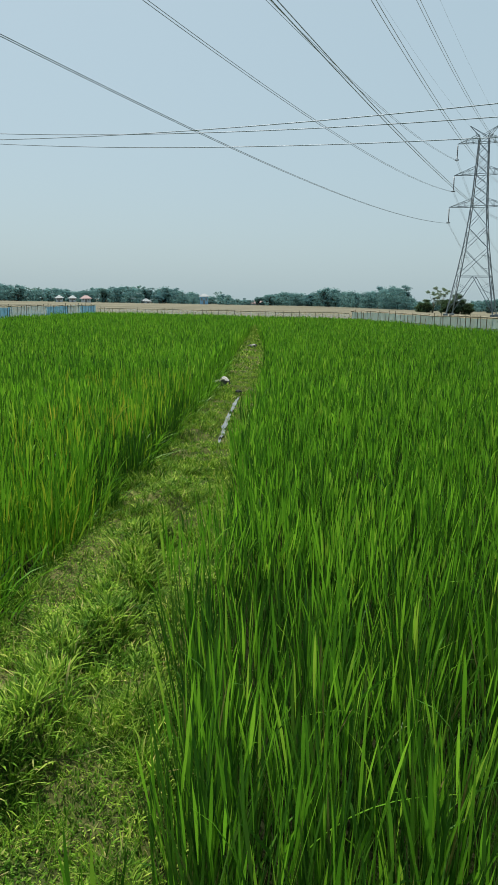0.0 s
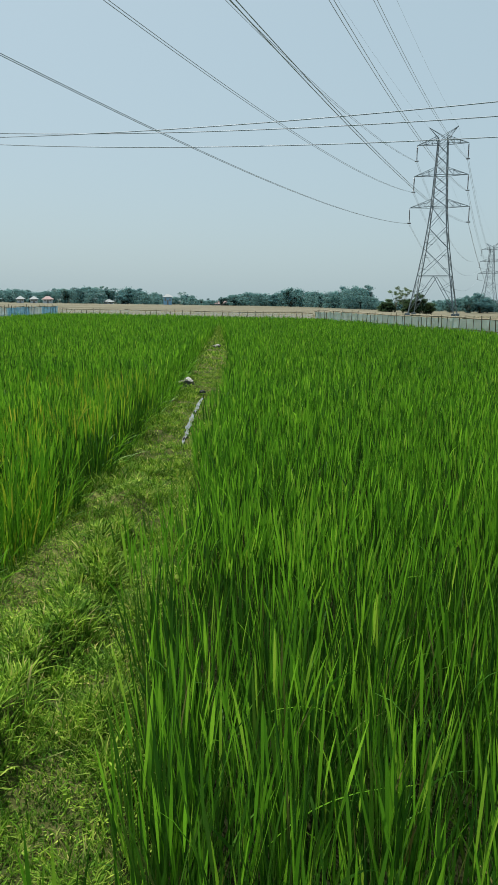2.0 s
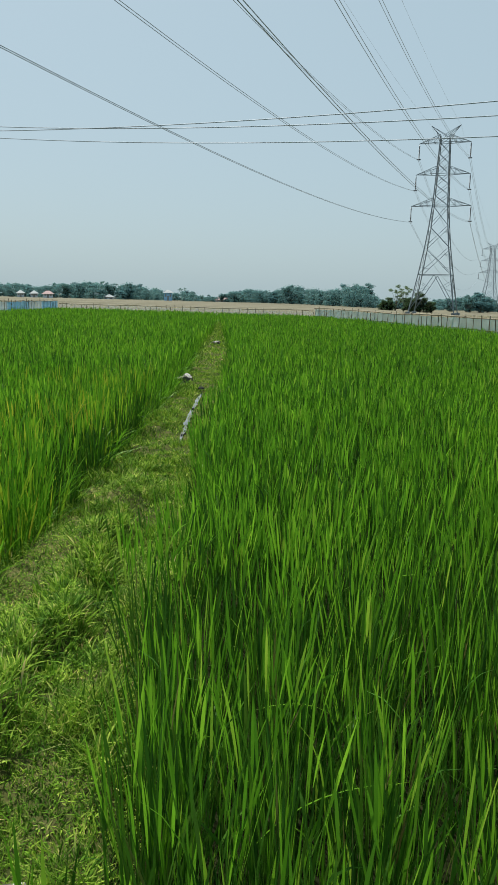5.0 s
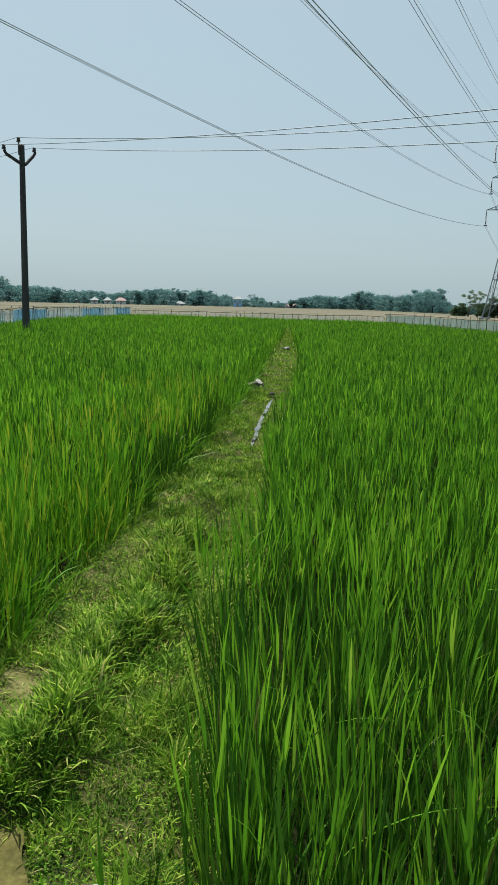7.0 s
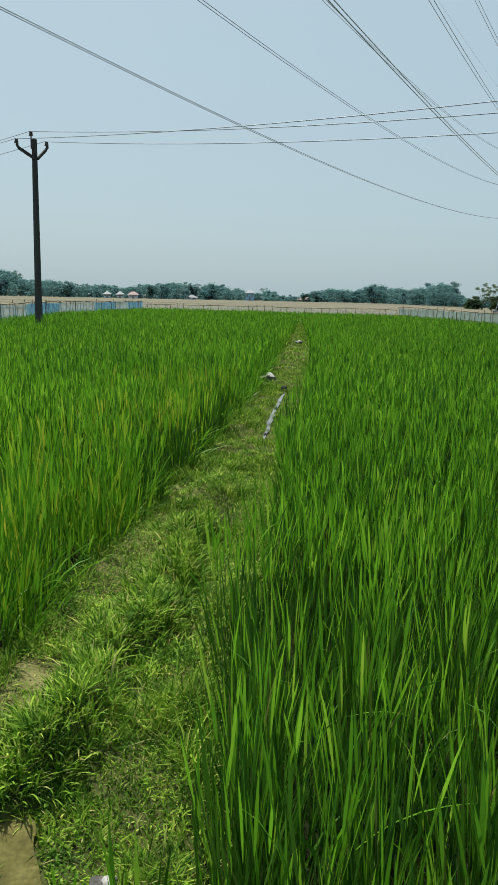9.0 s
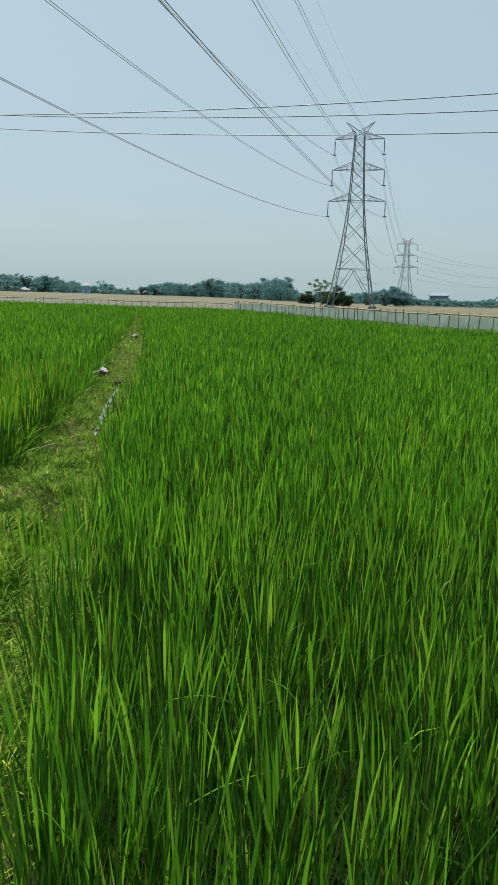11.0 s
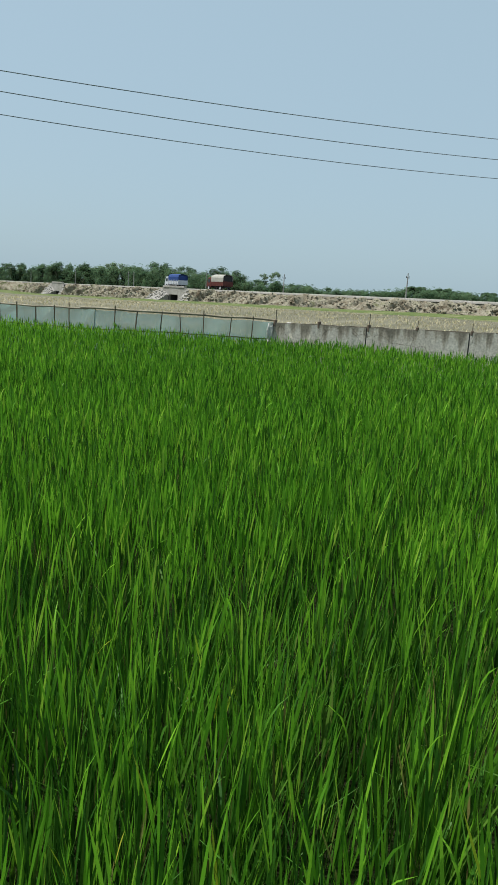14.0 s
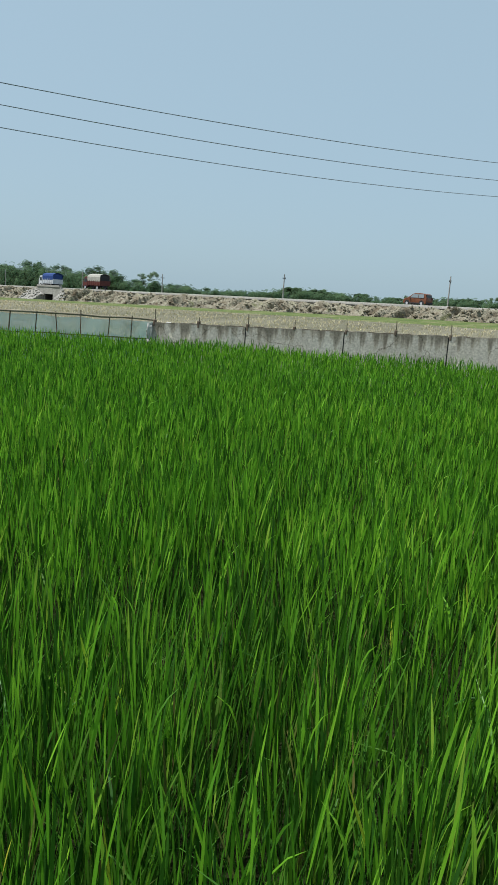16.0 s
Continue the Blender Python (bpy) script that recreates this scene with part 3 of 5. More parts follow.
rice_zone(rng, (-11, -0.5), (3.5, 22), 27, 13, 2, 0.018, 0.08,
          lambda x, y: left_side(x, y) & ((x <= -4.2) | (y >= 10)), RICE_TOP, FULL, True, drop=0.2, under=0.3, size_of=(0.1, 0.24), tilt=0.15)
rice_zone(rng, (-12, 0), (22, 51), 22, 9, 2, 0.027, 0.10,
          lambda x, y: left_side(x, y), RICE_TOP, FULL, False, drop=0.12, tilt=0.22)
rice_zone(rng, (-10.5, 19), (-30, 3.5), 7, 6, 2, 0.05, 0.14,
          lambda x, y: (left_side(x, y) & ((x < -4.2) | (y < 1.0))) | (right_side(x, y) & ((y < -4) | ((y < -2.5) & (radius(x, y) < 10)) | ((y < -1.2) & (radius(x, y) < 4)))), RICE_TOP, FULL, False)


rice_zone(rng, (-7, 8), (-8, 1.2), 22, 13, 2, 0.017, 0.09, lambda x, y: (left_side(x, y) & (y < 1.0) & (radius(x, y) < 8)) | (right_side(x, y) & (radius(x, y) < 8) & (y < -1.2)), RICE_TOP, FULL, False, drop=0.2, size_of=(0.2, 0.4))


def bent_leaves(rng, spots, mat, label, width=0.013):
    """A few long leaves that have bent over and dried."""
    b = np.array([q[:3] for q in spots])
    me = blade_mesh("bent_leaf", b, np.array([q[3] for q in spots]), np.array([q[5] for q in spots]), np.radians([q[4] for q in spots]), np.array([q[6] for q in spots]), np.full(len(spots), width), 8, rng, 0.15)
    return tagged(part("bent_leaf", me, mat), label, "leaf", kind="stuff")


bent_leaves(rng, [(1.39, 1.74, 0.54, 0.19, 14, 1.22, 0.0)], WEED, "pale rice leaves bent over in the stand")
bent_leaves(rng, [(0.15, 1.55, 0.22, 0.34, 10, 0.6, 0.6), (0.5, 2.1, 0.2, 0.3, 200, 0.5, 0.6), (1.4, 3.4, 0.35, 0.3, 60, 0.7, 0.4), (3.0, 2.0, 0.3, 0.3, 330, 0.6, 0.5)], RICE_TOP, "green rice leaves bent over in the stand", 0.008)



def leaning_leaves(rng, n):
    """Long leaves that lean out of the stand over the path's edge, in uneven clumps."""
    y = rng.uniform(1.9, 17.0, n)
    k = hump(y * 0, y, 3.1, 0.3) + 0.6 * hump(y * 0, y, 7.7, 1.1) + rng.normal(0, 0.5, n) > -0.2
    y = y[k]
    m = len(y)
    x = path_left(y) - rng.uniform(-0.03, 0.14, m)
    base = np.stack([x, y, rng.uniform(-0.1, 0.12, m)], -1)
    me = blade_mesh("leaning_leaf", base, rng.uniform(0.16, 0.34, m), rng.uniform(0.2, 0.75, m), rng.normal(-0.2, 0.7, m), rng.uniform(0.05, 0.5, m), 0.0085 * (1 + 0.06 * y) * rng.uniform(0.6, 1.2, m), 4, rng, 0.5)
    tagged(part("leaning_leaf", me, RICE_TOP), "rice leaves leaning out over the path's edge", "rice", kind="stuff")


leaning_leaves(rng, 1500)

shoots = [(-0.45 + 0.04 * math.sin(7 * i), 1.38 + 0.05 * math.cos(5 * i), 0.0, 0.26 + 0.05 * math.sin(3 * i), 90 + 60 * math.sin(4 * i), 0.1, 0.05) for i in range(7)]
shoots += [(-0.30 + 0.05 * math.sin(5 * i), 1.40 + 0.05 * math.cos(7 * i), 0.0, 0.36 + 0.05 * math.sin(2 * i), 110 + 70 * math.sin(3 * i), 0.1, 0.05) for i in range(9)]
bent_leaves(rng, shoots, RICE_TOP, "young rice shoots at the edge of the path")


# ---- the trodden path: weeds, puddle, stones ----
def weeds(name, rng, ys, n, lo, hi, width, seg, label, patch):
    y = rng.uniform(*ys, n)
    l, r = path_left(y) - 0.16, path_right(y) + 0.16
    x = l + (r - l) * rng.uniform(0, 1, n)
    k = (hump(x, y, 3.9, 0.6) + rng.normal(0, 0.8, n) > patch) & (radius(x, y) > 0.3) & ~((np.abs(x - rut_x(y)) < 0.034 + 0.016 * np.sin(9 * y) + 0.012 * np.sin(31 * y)) & (y > 8.2) & (y < 12.6) & (rng.uniform(0, 1, n) < 0.72))
    k &= (np.hypot((x + 0.88) / 0.3, (y - 1.55) / 0.44) + 0.15 * hump(x, y, 14) > 1)
    # bare soil shows in spots along the foot of the rice
    k &= ~((x - path_left(y) < 0.22) & (hump(x, y, 7.3, 0.9) + rng.normal(0, 0.35, n) > 0.5) & (y > 1.9))
    # a bare trodden track between the ridge and the rice
    k &= ~((np.abs(x - path_left(y) - 0.2) < 0.15) & (y > 1.8) & (y < 5.0) & (rng.uniform(0, 1, n) < 0.55))
    # little grows in the holes, which are sunk to make dark hollows
    for hx_, hy_, hr_, hd_ in HOLES:
        k &= (np.hypot(x - hx_, (y - hy_) * 0.6) > hr_ * 0.95) | (rng.uniform(0, 1, n) < 0.1)
    x, y = x[k], y[k]
    m = len(x)
    edge = np.clip(1.2 - np.minimum(x - path_left(y), path_right(y) - x) / 0.2, 0, 1)
    lump = np.clip(0.75 + 0.5 * hump(x, y, 5.3, 2.2) + 0.4 * hump(x, y, 13.0, 1.2), 0.45, 1.9)
    lng = rng.uniform(lo, hi, m) * lump * (1 + 0.5 * edge)
    base = np.stack([x, y, land(x, y) - 0.005], -1)
    me = blade_mesh(name, base, lng, rng.uniform(0.15, 0.85, m), rng.uniform(0, 6.283, m), rng.uniform(0.0, 0.5, m), width * rng.uniform(0.6, 1.3, m), seg, rng, 0.8)
    return tagged(part(name, me, WEED), label, "grass", kind="stuff")


weeds("path_grass", rng, (0.2, 6.0), 64000, 0.025, 0.085, 0.0062, 2, "short trampled grass and weeds on the narrow path", -1.15)
weeds("path_grass", rng, (1.1, 3.4), 26000, 0.02, 0.06, 0.0055, 2, "short trampled grass and weeds on the narrow path", -2.0)
weeds("path_grass", rng, (6.0, 16.0), 40000, 0.03, 0.085, 0.010, 2, "short trampled grass and weeds on the narrow path", -1.35)
weeds("path_grass", rng, (4.4, 7.2), 15000, 0.03, 0.085, 0.0085, 2, "short trampled grass and weeds on the narrow path", -2.0)
weeds("path_grass", rng, (16.0, 48.0), 15000, 0.05, 0.16, 0.026, 2, "short trampled grass and weeds on the narrow path", -1.2)
weeds("path_grass", rng, (-9.0, 0.2), 20000, 0.03, 0.11, 0.013, 2, "short trampled grass and weeds on the narrow path", -1.2)


def tufts(name, rng, n):
    """Longer clumps of soft dark grass standing on the path."""
    y = rng.uniform(1.2, 14.0, n)
    l, r = path_left(y), path_right(y)
    x = l + (r - l) * np.clip(rng.normal(0.45, 0.25, n), 0.02, 0.98)
    k = (hump(x, y, 1.9, 4.0) > 0.15) & (np.abs(x - rut_x(y)) > 0.1)
    ry_ = rng.uniform(1.9, 4.6, 230)
    rx_ = ry_ * 0 - ridge_off(ry_ * 0, ry_) + rng.normal(0, 0.10, 230)
    ex, ey = rng.uniform(-1.12, -0.66, 60), rng.uniform(2.05, 2.45, 60)
    x, y = np.repeat(np.concatenate([x[k], rx_, ex]), 20), np.repeat(np.concatenate([y[k], ry_, ey]), 20)
    m = len(x)
    a = rng.uniform(0, 6.283, m)
    rr = 0.05 * np.sqrt(rng.uniform(0, 1, m))
    base = np.stack([x + rr * np.cos(a), y + rr * np.sin(a), land(x, y) - 0.005], -1)
    me = blade_mesh(name, base, rng.uniform(0.04, 0.115, m), rng.uniform(0.1, 0.9, m), a + rng.normal(0, 0.9, m), rng.uniform(0.0, 0.5, m), rng.uniform(0.004, 0.0085, m) * (1 + 0.06 * y), 3, rng, 0.5)
    return tagged(part(name, me, WEED), "tufts of longer soft grass on the path", "grass", kind="stuff")


tufts("grass_tufts", rng, 1100)


def clover(name, rng, ys, n):
    """Low broad-leaved weeds: small round leaves in threes."""
    y = rng.uniform(*ys, n)
    l, r = path_left(y), path_right(y)
    x = l + (r - l) * rng.uniform(0.05, 1, n)
    k = (hump(x, y, 2.2, 1.7) + rng.normal(0, 0.5, n) > 0.1) & (np.hypot((x + 0.88) / 0.3, (y - 1.55) / 0.44) > 1)
    x, y = np.repeat(x[k], 3), np.repeat(y[k], 3)
    m = len(x)
    a = rng.uniform(0, 6.283, m)
    base = np.stack([x, y, land(x, y) + rng.uniform(0.005, 0.05, m)], -1)
    me = blade_mesh(name, base, rng.uniform(0.007, 0.017, m), rng.uniform(0.7, 1.2, m), a, rng.uniform(0, 0.2, m), rng.uniform(0.005, 0.009, m), 2, rng, 0.2)
    return tagged(part(name, me, WEED), "small round-leaved green weeds on the path", "weeds", kind="stuff")


clover("low_weeds", rng, (0.8, 6.0), 21000)


def puddle(y0, y1, cx0, cx1, w, level, label):
    """A strip of water or silt with ragged edges."""
    bm = bmesh.new()
    left, right = [], []
    n = max(12, int((y1 - y0) / 0.03))
    for i in range(n + 1):
        f = i / n
        y = y0 + f * (y1 - y0)
        x = cx0 + f * (cx1 - cx0) + 0.012 * noise.noise(Vector((y * 2.2, y0, 0.0)))
        h = w * (0.1 + 0.9 * math.sin(math.pi * f) ** 0.5)
        left.append(bm.verts.new((x - h * (0.75 + 0.5 * noise.noise(Vector((y * 7.0, 1.0, 0.3)))), y, 0)))
        right.append(bm.verts.new((x + h * (0.75 + 0.5 * noise.noise(Vector((y * 8.0, 5.0, 4.3)))), y, 0)))
    for i in range(n):
        bm.faces.new((left[i], right[i], right[i + 1], left[i + 1]))
    ob = part("puddle", bm, WATER)
    ob.location.z = level
    return tagged(ob, label, "puddle", kind="structure")


for y0, y1, w in ((7.5, 7.8, 0.014), (7.95, 8.5, 0.018), (8.3, 10.6, 0.04), (10.3, 12.3, 0.036), (12.5, 12.7, 0.02), (14.4, 14.8, 0.02), (15.3, 16.0, 0.02), (16.6, 17.2, 0.024)):
    puddle(y0, y1, float(rut_x(y0)), float(rut_x(y1)), w, -0.014, "narrow ragged strip of shining water in the path's rut")
puddle(0.95, 2.06, -0.86, -0.93, 0.36, -0.022, "patch of wet brown silt beside the path").data.materials[0] = SILT


def rock(m, seed, size, label, mat=STONE, lit_top=True):
    bm = bmesh.new()
    bmesh.ops.create_icosphere(bm, subdivisions=3, radius=1.0)
    for v in bm.verts:
        v.co = v.co * (1 / (abs(v.co.x) ** 5 + abs(v.co.y) ** 5 + abs(v.co.z) ** 5) ** 0.2)
        n = noise.noise(v.co * 1.1 + Vector((seed, 0, 0))) * 0.35 + noise.noise(v.co * 3.1 + Vector((0, seed, 0))) * 0.12
        v.co = Vector((v.co.x * size[0], v.co.y * size[1], v.co.z * size[2])) * (1 + n)
        v.co.z = max(v.co.z, -0.3 * size[2])
    ob = part("stone", bm, mat)
    # upward faces on the right are coloured pale, as sunlit rock would look
    if lit_top:
        ob.data.materials.append(LIT_STONE)
        for f in ob.data.polygons:
            if f.normal.z + 0.5 * noise.noise(f.center * (2.2 / size[0])) > 0.62 and f.center.x > 0.05 * size[0]:
                f.material_index = 1
    ob.matrix_world = m
    return tagged(ob, label, "stone", "stones on the path")


rock(pose(-0.45, 13.5, 0.03, 6, -14, 25), 3.0, (0.115, 0.11, 0.125), "grey and white boulder at the edge of the path")
rock(pose(0.08, 24.6, 0.04, 4, -12, -20), 8.0, (0.15, 0.10, 0.10), "flat pale stone lying on the grassy path")
rock(pose(-0.45, 1.68, 0.012, 0, 0, 10), 5.0, (0.035, 0.022, 0.018), "small white stone on the path")
# a clod of dark mud, built with the stone shape
rock(pose(-0.16, 12.6, 0.02, 0, 0, 10), 6.0, (0.05, 0.045, 0.03), "small dark clod of earth beside the puddle", POLE_MAT, False)


# ---- fences of stakes, bamboo rails and netting ----
def along(points):
    """A function from metres along a broken line to its place, and its length."""
    p = [Vector((*q, 0)) for q in points]
    s = [0.0]
    for a, b in zip(p, p[1:]):
        s.append(s[-1] + (b - a).length)
    xs, ys = [q.x for q in p], [q.y for q in p]
    return (lambda d: (float(np.interp(d, s, xs)), float(np.interp(d, s, ys)))), s[-1]


stake_meshes = []
for i in range(6):
    bm = bmesh.new()
    r_ = random.Random(i)
    x, y, z, w = 0.0, 0.0, -0.35, r_.uniform(0.013, 0.02)
    for k in range(4):
        nx, ny, nz = x + r_.uniform(-0.02, 0.02), y + r_.uniform(-0.02, 0.02), z + 0.36
        tube(bm, (x, y, z), (nx, ny, nz), w, w * 0.95, 6)
        x, y, z, w = nx, ny, nz, w * 0.95
    me = bpy.data.meshes.new("stake")
    bm.to_mesh(me)
    bm.free()
    me.materials.append(STAKE)
    stake_meshes.append(me)


def fence(points, height, net, net_label, label, seed, spacing=0.48, sheets=(), low_rail=0.35, base=0.0):
    """Stakes with a top and a low rail, and a net hung from the top rail. sheets: (from, to) stretches hung with blue plastic."""
    r_ = random.Random(seed)
    where, total = along(points)
    x0, y0 = where(0)
    root = thing("fence", pose(x0, y0, base), label, "fence", "fences round the paddy")
    def at(d, z):
        x, y = where(d)
        return Vector((x - x0, y - y0, z))
    d, tops = 0.0, []
    while d < total:
        ob = new("stake", r_.choice(stake_meshes))
        ob.parent = root
        h = height * r_.uniform(0.93, 1.12)
        ob.matrix_basis = Matrix.Translation(at(d, 0)) @ Euler((r_.gauss(0, 0.045), r_.gauss(0, 0.045), r_.uniform(0, 6.28))).to_matrix().to_4x4() @ Matrix.Diagonal((1, 1, h / 1.09, 1))
        d += spacing * r_.uniform(0.7, 1.3)
    for name, z, w, mat in (("top_rail", height, 0.027, BAMBOO), ("low_rail", low_rail, 0.014, STAKE)):
        d = 0.0
        while d < total:
            e = min(total, d + r_.uniform(3.2, 5.0))
            bend = r_.uniform(-0.04, 0.04)
            pts = [at(d + (e - d) * f, z + bend * math.sin(math.pi * f) + r_.uniform(-0.012, 0.012) + 0.02 * math.sin(d)) for f in np.linspace(-0.02, 1.02, 12)]
            part(name, cable_mesh(name, pts, w * r_.uniform(0.8, 1.2)), mat, root)
            d = e
    def hang(name, a, b, mat, lab, off):
        n, k = max(4, int((b - a) / 0.12)), 6
        u, v = np.meshgrid(np.linspace(a, b, n), np.linspace(0, 1, k), indexing="ij")
        x, y = np.interp(u, np.linspace(0, total, 400), [where(q)[0] for q in np.linspace(0, total, 400)]), np.interp(u, np.linspace(0, total, 400), [where(q)[1] for q in np.linspace(0, total, 400)])
        z = (height - 0.02 - 0.03 * np.abs(np.sin(u * 3.1 + seed)) - 0.02 * np.sin(u * 0.9)) * v - 0.1 * (1 - v)
        w = 0.025 * np.sin(u * 5.3 + v * 2) + off
        i, j = np.meshgrid(np.arange(n - 1), np.arange(k - 1), indexing="ij")
        q = np.stack([i * k + j, (i + 1) * k + j, (i + 1) * k + j + 1, i * k + j + 1], -1).reshape(-1, 4)
        part(name, array_mesh(name, np.stack([x - x0 + w, y - y0 + w, z], -1).reshape(-1, 3), q), mat, root, lab)
    hang("net", 0, total, net, net_label, 0.03)
    for a, b in sheets:
        hang("plastic_sheet", a, b, BLUE_NET, "bright blue plastic sheet", -0.05)
    return root


fence([(15.56, 9.2), (13.6, 12.0), (12.7, 14.8), (12.3, 19.5), (9.5, 28.5), (6.1, 45.5)], 1.08, NET, "pale blue-green nylon net",
      "stake fence with bamboo rail and pale netting beside the rice", 1, low_rail=0.62)
fence([(6.05, 45.8), (0, 47.7), (-10.4, 50.8)], 0.93, THIN_NET, "thin pale nylon net", "low stake fence along the paddy's far edge", 2, 0.5, low_rail=0.3)
fence([(-10.5, 50.6), (-11.0, 41.5), (-11.4, 36), (-10.8, 29.9), (-10.3, 25), (-10.2, 10)], 1.12, SIDE_NET, "thin pale nylon net",
      "stake fence hung with bright blue plastic sheets", 3, 0.42, sheets=((0, 3.5), (6.0, 9.8), (15.3, 21.2)))


# ---- boundary wall ----
def boundary_wall(points, height):
    where, total = along(points)
    x0, y0 = where(0)
    root = thing("boundary_wall", pose(x0, y0, 0), "low stained concrete boundary wall with rusty post stubs", "wall")
    r_ = random.Random(5)
    d, step = 0.0, 2.25
    while d < total - 0.1:
        e = min(d + step, total)
        (ax, ay), (bx, by) = where(d), where(e)
        a, b = Vector((ax - x0, ay - y0, 0)), Vector((bx - x0, by - y0, 0))
        t = (b - a).normalized()
        side = Vector((-t.y, t.x, 0))
        n, k = 26, 12
        bm = bmesh.new()
        rows_ = {}
        top = height + 0.026 * d + r_.uniform(-0.004, 0.004)
        for s_ in (0, 1):
            for i in range(n + 1):
                for j in range(k + 1):
                    here = top + 0.026 * (e - d) * i / n
                    p = a + (b - a) * (0.006 + 0.988 * i / n) + Vector((0, 0, -0.3 + (here + 0.3) * (0.986 * j / (k - 1) if j < k else 1)))
                    w = 0.06 + 0.003 * noise.noise(p * 2.3 + Vector((x0 + d, s_, 0))) + 0.0025 * noise.noise(p * 11)
                    if j == k:
                        p.z += 0.018 * noise.noise(p * 4 + Vector((d, 0, 0))) + 0.012 * noise.noise(p * 13)
                    rows_[s_, i, j] = bm.verts.new(p + side * (w if s_ else -w))
        for i in range(n):
            for j in range(k):
                faces = [bm.faces.new((rows_[0, i, j], rows_[0, i + 1, j], rows_[0, i + 1, j + 1], rows_[0, i, j + 1])),
                         bm.faces.new((rows_[1, i, j + 1], rows_[1, i + 1, j + 1], rows_[1, i + 1, j], rows_[1, i, j]))]
                # the rim is weathered dark
                for f_ in faces:
                    drip = noise.noise(f_.calc_center_median() * 1.7 + Vector((d * 3, 0, 0)))
                    f_.material_index = int(j == k - 1 and drip > 0.0)
            bm.faces.new((rows_[0, i, k], rows_[0, i + 1, k], rows_[1, i + 1, k], rows_[1, i, k])).material_index = 1
        for i in (0, n):
            for j in range(k):
                bm.faces.new((rows_[0, i, j], rows_[0, i, j + 1], rows_[1, i, j + 1], rows_[1, i, j]))
        bmesh.ops.recalc_face_normals(bm, faces=bm.faces[:])
        panel = part("panel", bm, WALL, root)
        panel.data.materials.append(MOSS)
        bm = bmesh.new()
        block(bm, a.x - 0.045, a.x + 0.045, a.y - 0.03, a.y + 0.03, -0.3, top - 0.03)
        part("joint", bm, POLE_MAT, root, "dark recessed joint between two panels")
        for f in (0.02, 0.5):
            p = a + (b - a) * f
            q = top + 0.026 * (e - d) * f
            bm = bmesh.new()
            block(bm, p.x - 0.066, p.x + 0.02, p.y - 0.028, p.y + 0.028, q - r_.uniform(0.03, 0.12), q + r_.uniform(0.02, 0.07), 0.014)
            part("post_stub", bm, RUST, root, "rusty broken post stub")
            bm = bmesh.new()
            tube(bm, (p.x, p.y, q), (p.x + 0.01, p.y + 0.01, q + r_.uniform(0.15, 0.3)), 0.012, 0.009, 6)
            part("iron_rod", bm, STAKE, root, "thin rusty rod")
        d = e
    return root


boundary_wall([(15.53, 9.22), (17.2, 1.5), (18.6, -8.0)], 1.03)


def broken_post(m, size, seed, label):
    """A crumbled concrete post: chipped at its edges, worn away towards the top."""
    bm = bmesh.new()
    n, k = 10, 26
    rings = []
    for j in range(k + 1):
        f = j / k
        ring = []
        for i in range(4 * n):
            u, w = divmod(i, n)
            a = 2 * w / n - 1
            x, y = ((a, -1), (1, a), (-a, 1), (-1, -a))[u]
            p = Vector((x * size[0], y * size[1], f * size[2]))
            bite = max(0.0, noise.noise(p * 5.0 + Vector((seed, 0, 0))) - 0.05) * (0.25 + f) + 0.25 * max(0.0, noise.noise(p * 16.0))
            shrink = 1 - 0.75 * bite - 0.25 * max(0, abs(x) + abs(y) - 1.7) - 0.25 * f ** 6
            ring.append(bm.verts.new((p.x * shrink, p.y * shrink, p.z - (0.1 * bite * f))))
        rings.append(ring)
    for a_, b_ in zip(rings, rings[1:]):
        for i in range(4 * n):
            bm.faces.new((a_[i], a_[(i + 1) % (4 * n)], b_[(i + 1) % (4 * n)], b_[i]))
    bm.faces.new(rings[-1])
    ob = part("broken_post", bm, CONCRETE)
    ob.data.materials.append(MOSS)
    for f_ in ob.data.polygons:
        if noise.noise(f_.center * 7.0 + Vector((0, seed, 0))) > 0.28:
            f_.material_index = 1
    ob.matrix_world = m
    return tagged(ob, label, "post")


broken_post(pose(15.47, 9.27, -0.12, 0, 0, 20), (0.085, 0.08, 1.13), 2.0, "crumbled concrete post where net and wall meet")
broken_post(pose(15.62, 8.86, 0.9, 4, -8, 12), (0.055, 0.07, 0.15), 7.0, "broken lump of pale concrete on the wall's end")


# ---- stubble in the dry field ----
def stubble(name, rng, xs, ys, n, size, width, keep, label):
    x, y = rng.uniform(*xs, n), rng.uniform(*ys, n)
    k = keep(x, y) & ~in_field(x, y) & ((x - ROAD_A.x) * ROAD_SIDE.x + (y - ROAD_A.y) * ROAD_SIDE.y < rng.uniform(-30, -18, n))
    x, y = np.repeat(x[k], 4), np.repeat(y[k], 4)
    m = len(x)
    base = np.stack([x + rng.normal(0, 0.06, m), y + rng.normal(0, 0.06, m), land(x, y) - 0.01], -1)
    me = blade_mesh(name, base, rng.uniform(0.5, 1.2, m) * size, rng.uniform(0.05, 0.6, m), rng.uniform(0, 6.283, m), rng.uniform(0, 0.4, m), np.full(m, width), 2, rng)
    return tagged(part(name, me, STRAW), label, "stubble", kind="stuff")


stubble("rice_stubble", rng, (13, 70), (-8, 60), 7000, 0.27, 0.026, lambda x, y: x > np.interp(y, *FIELD_RIGHT) + 0.5, "pale cut rice stubble in the dry field")
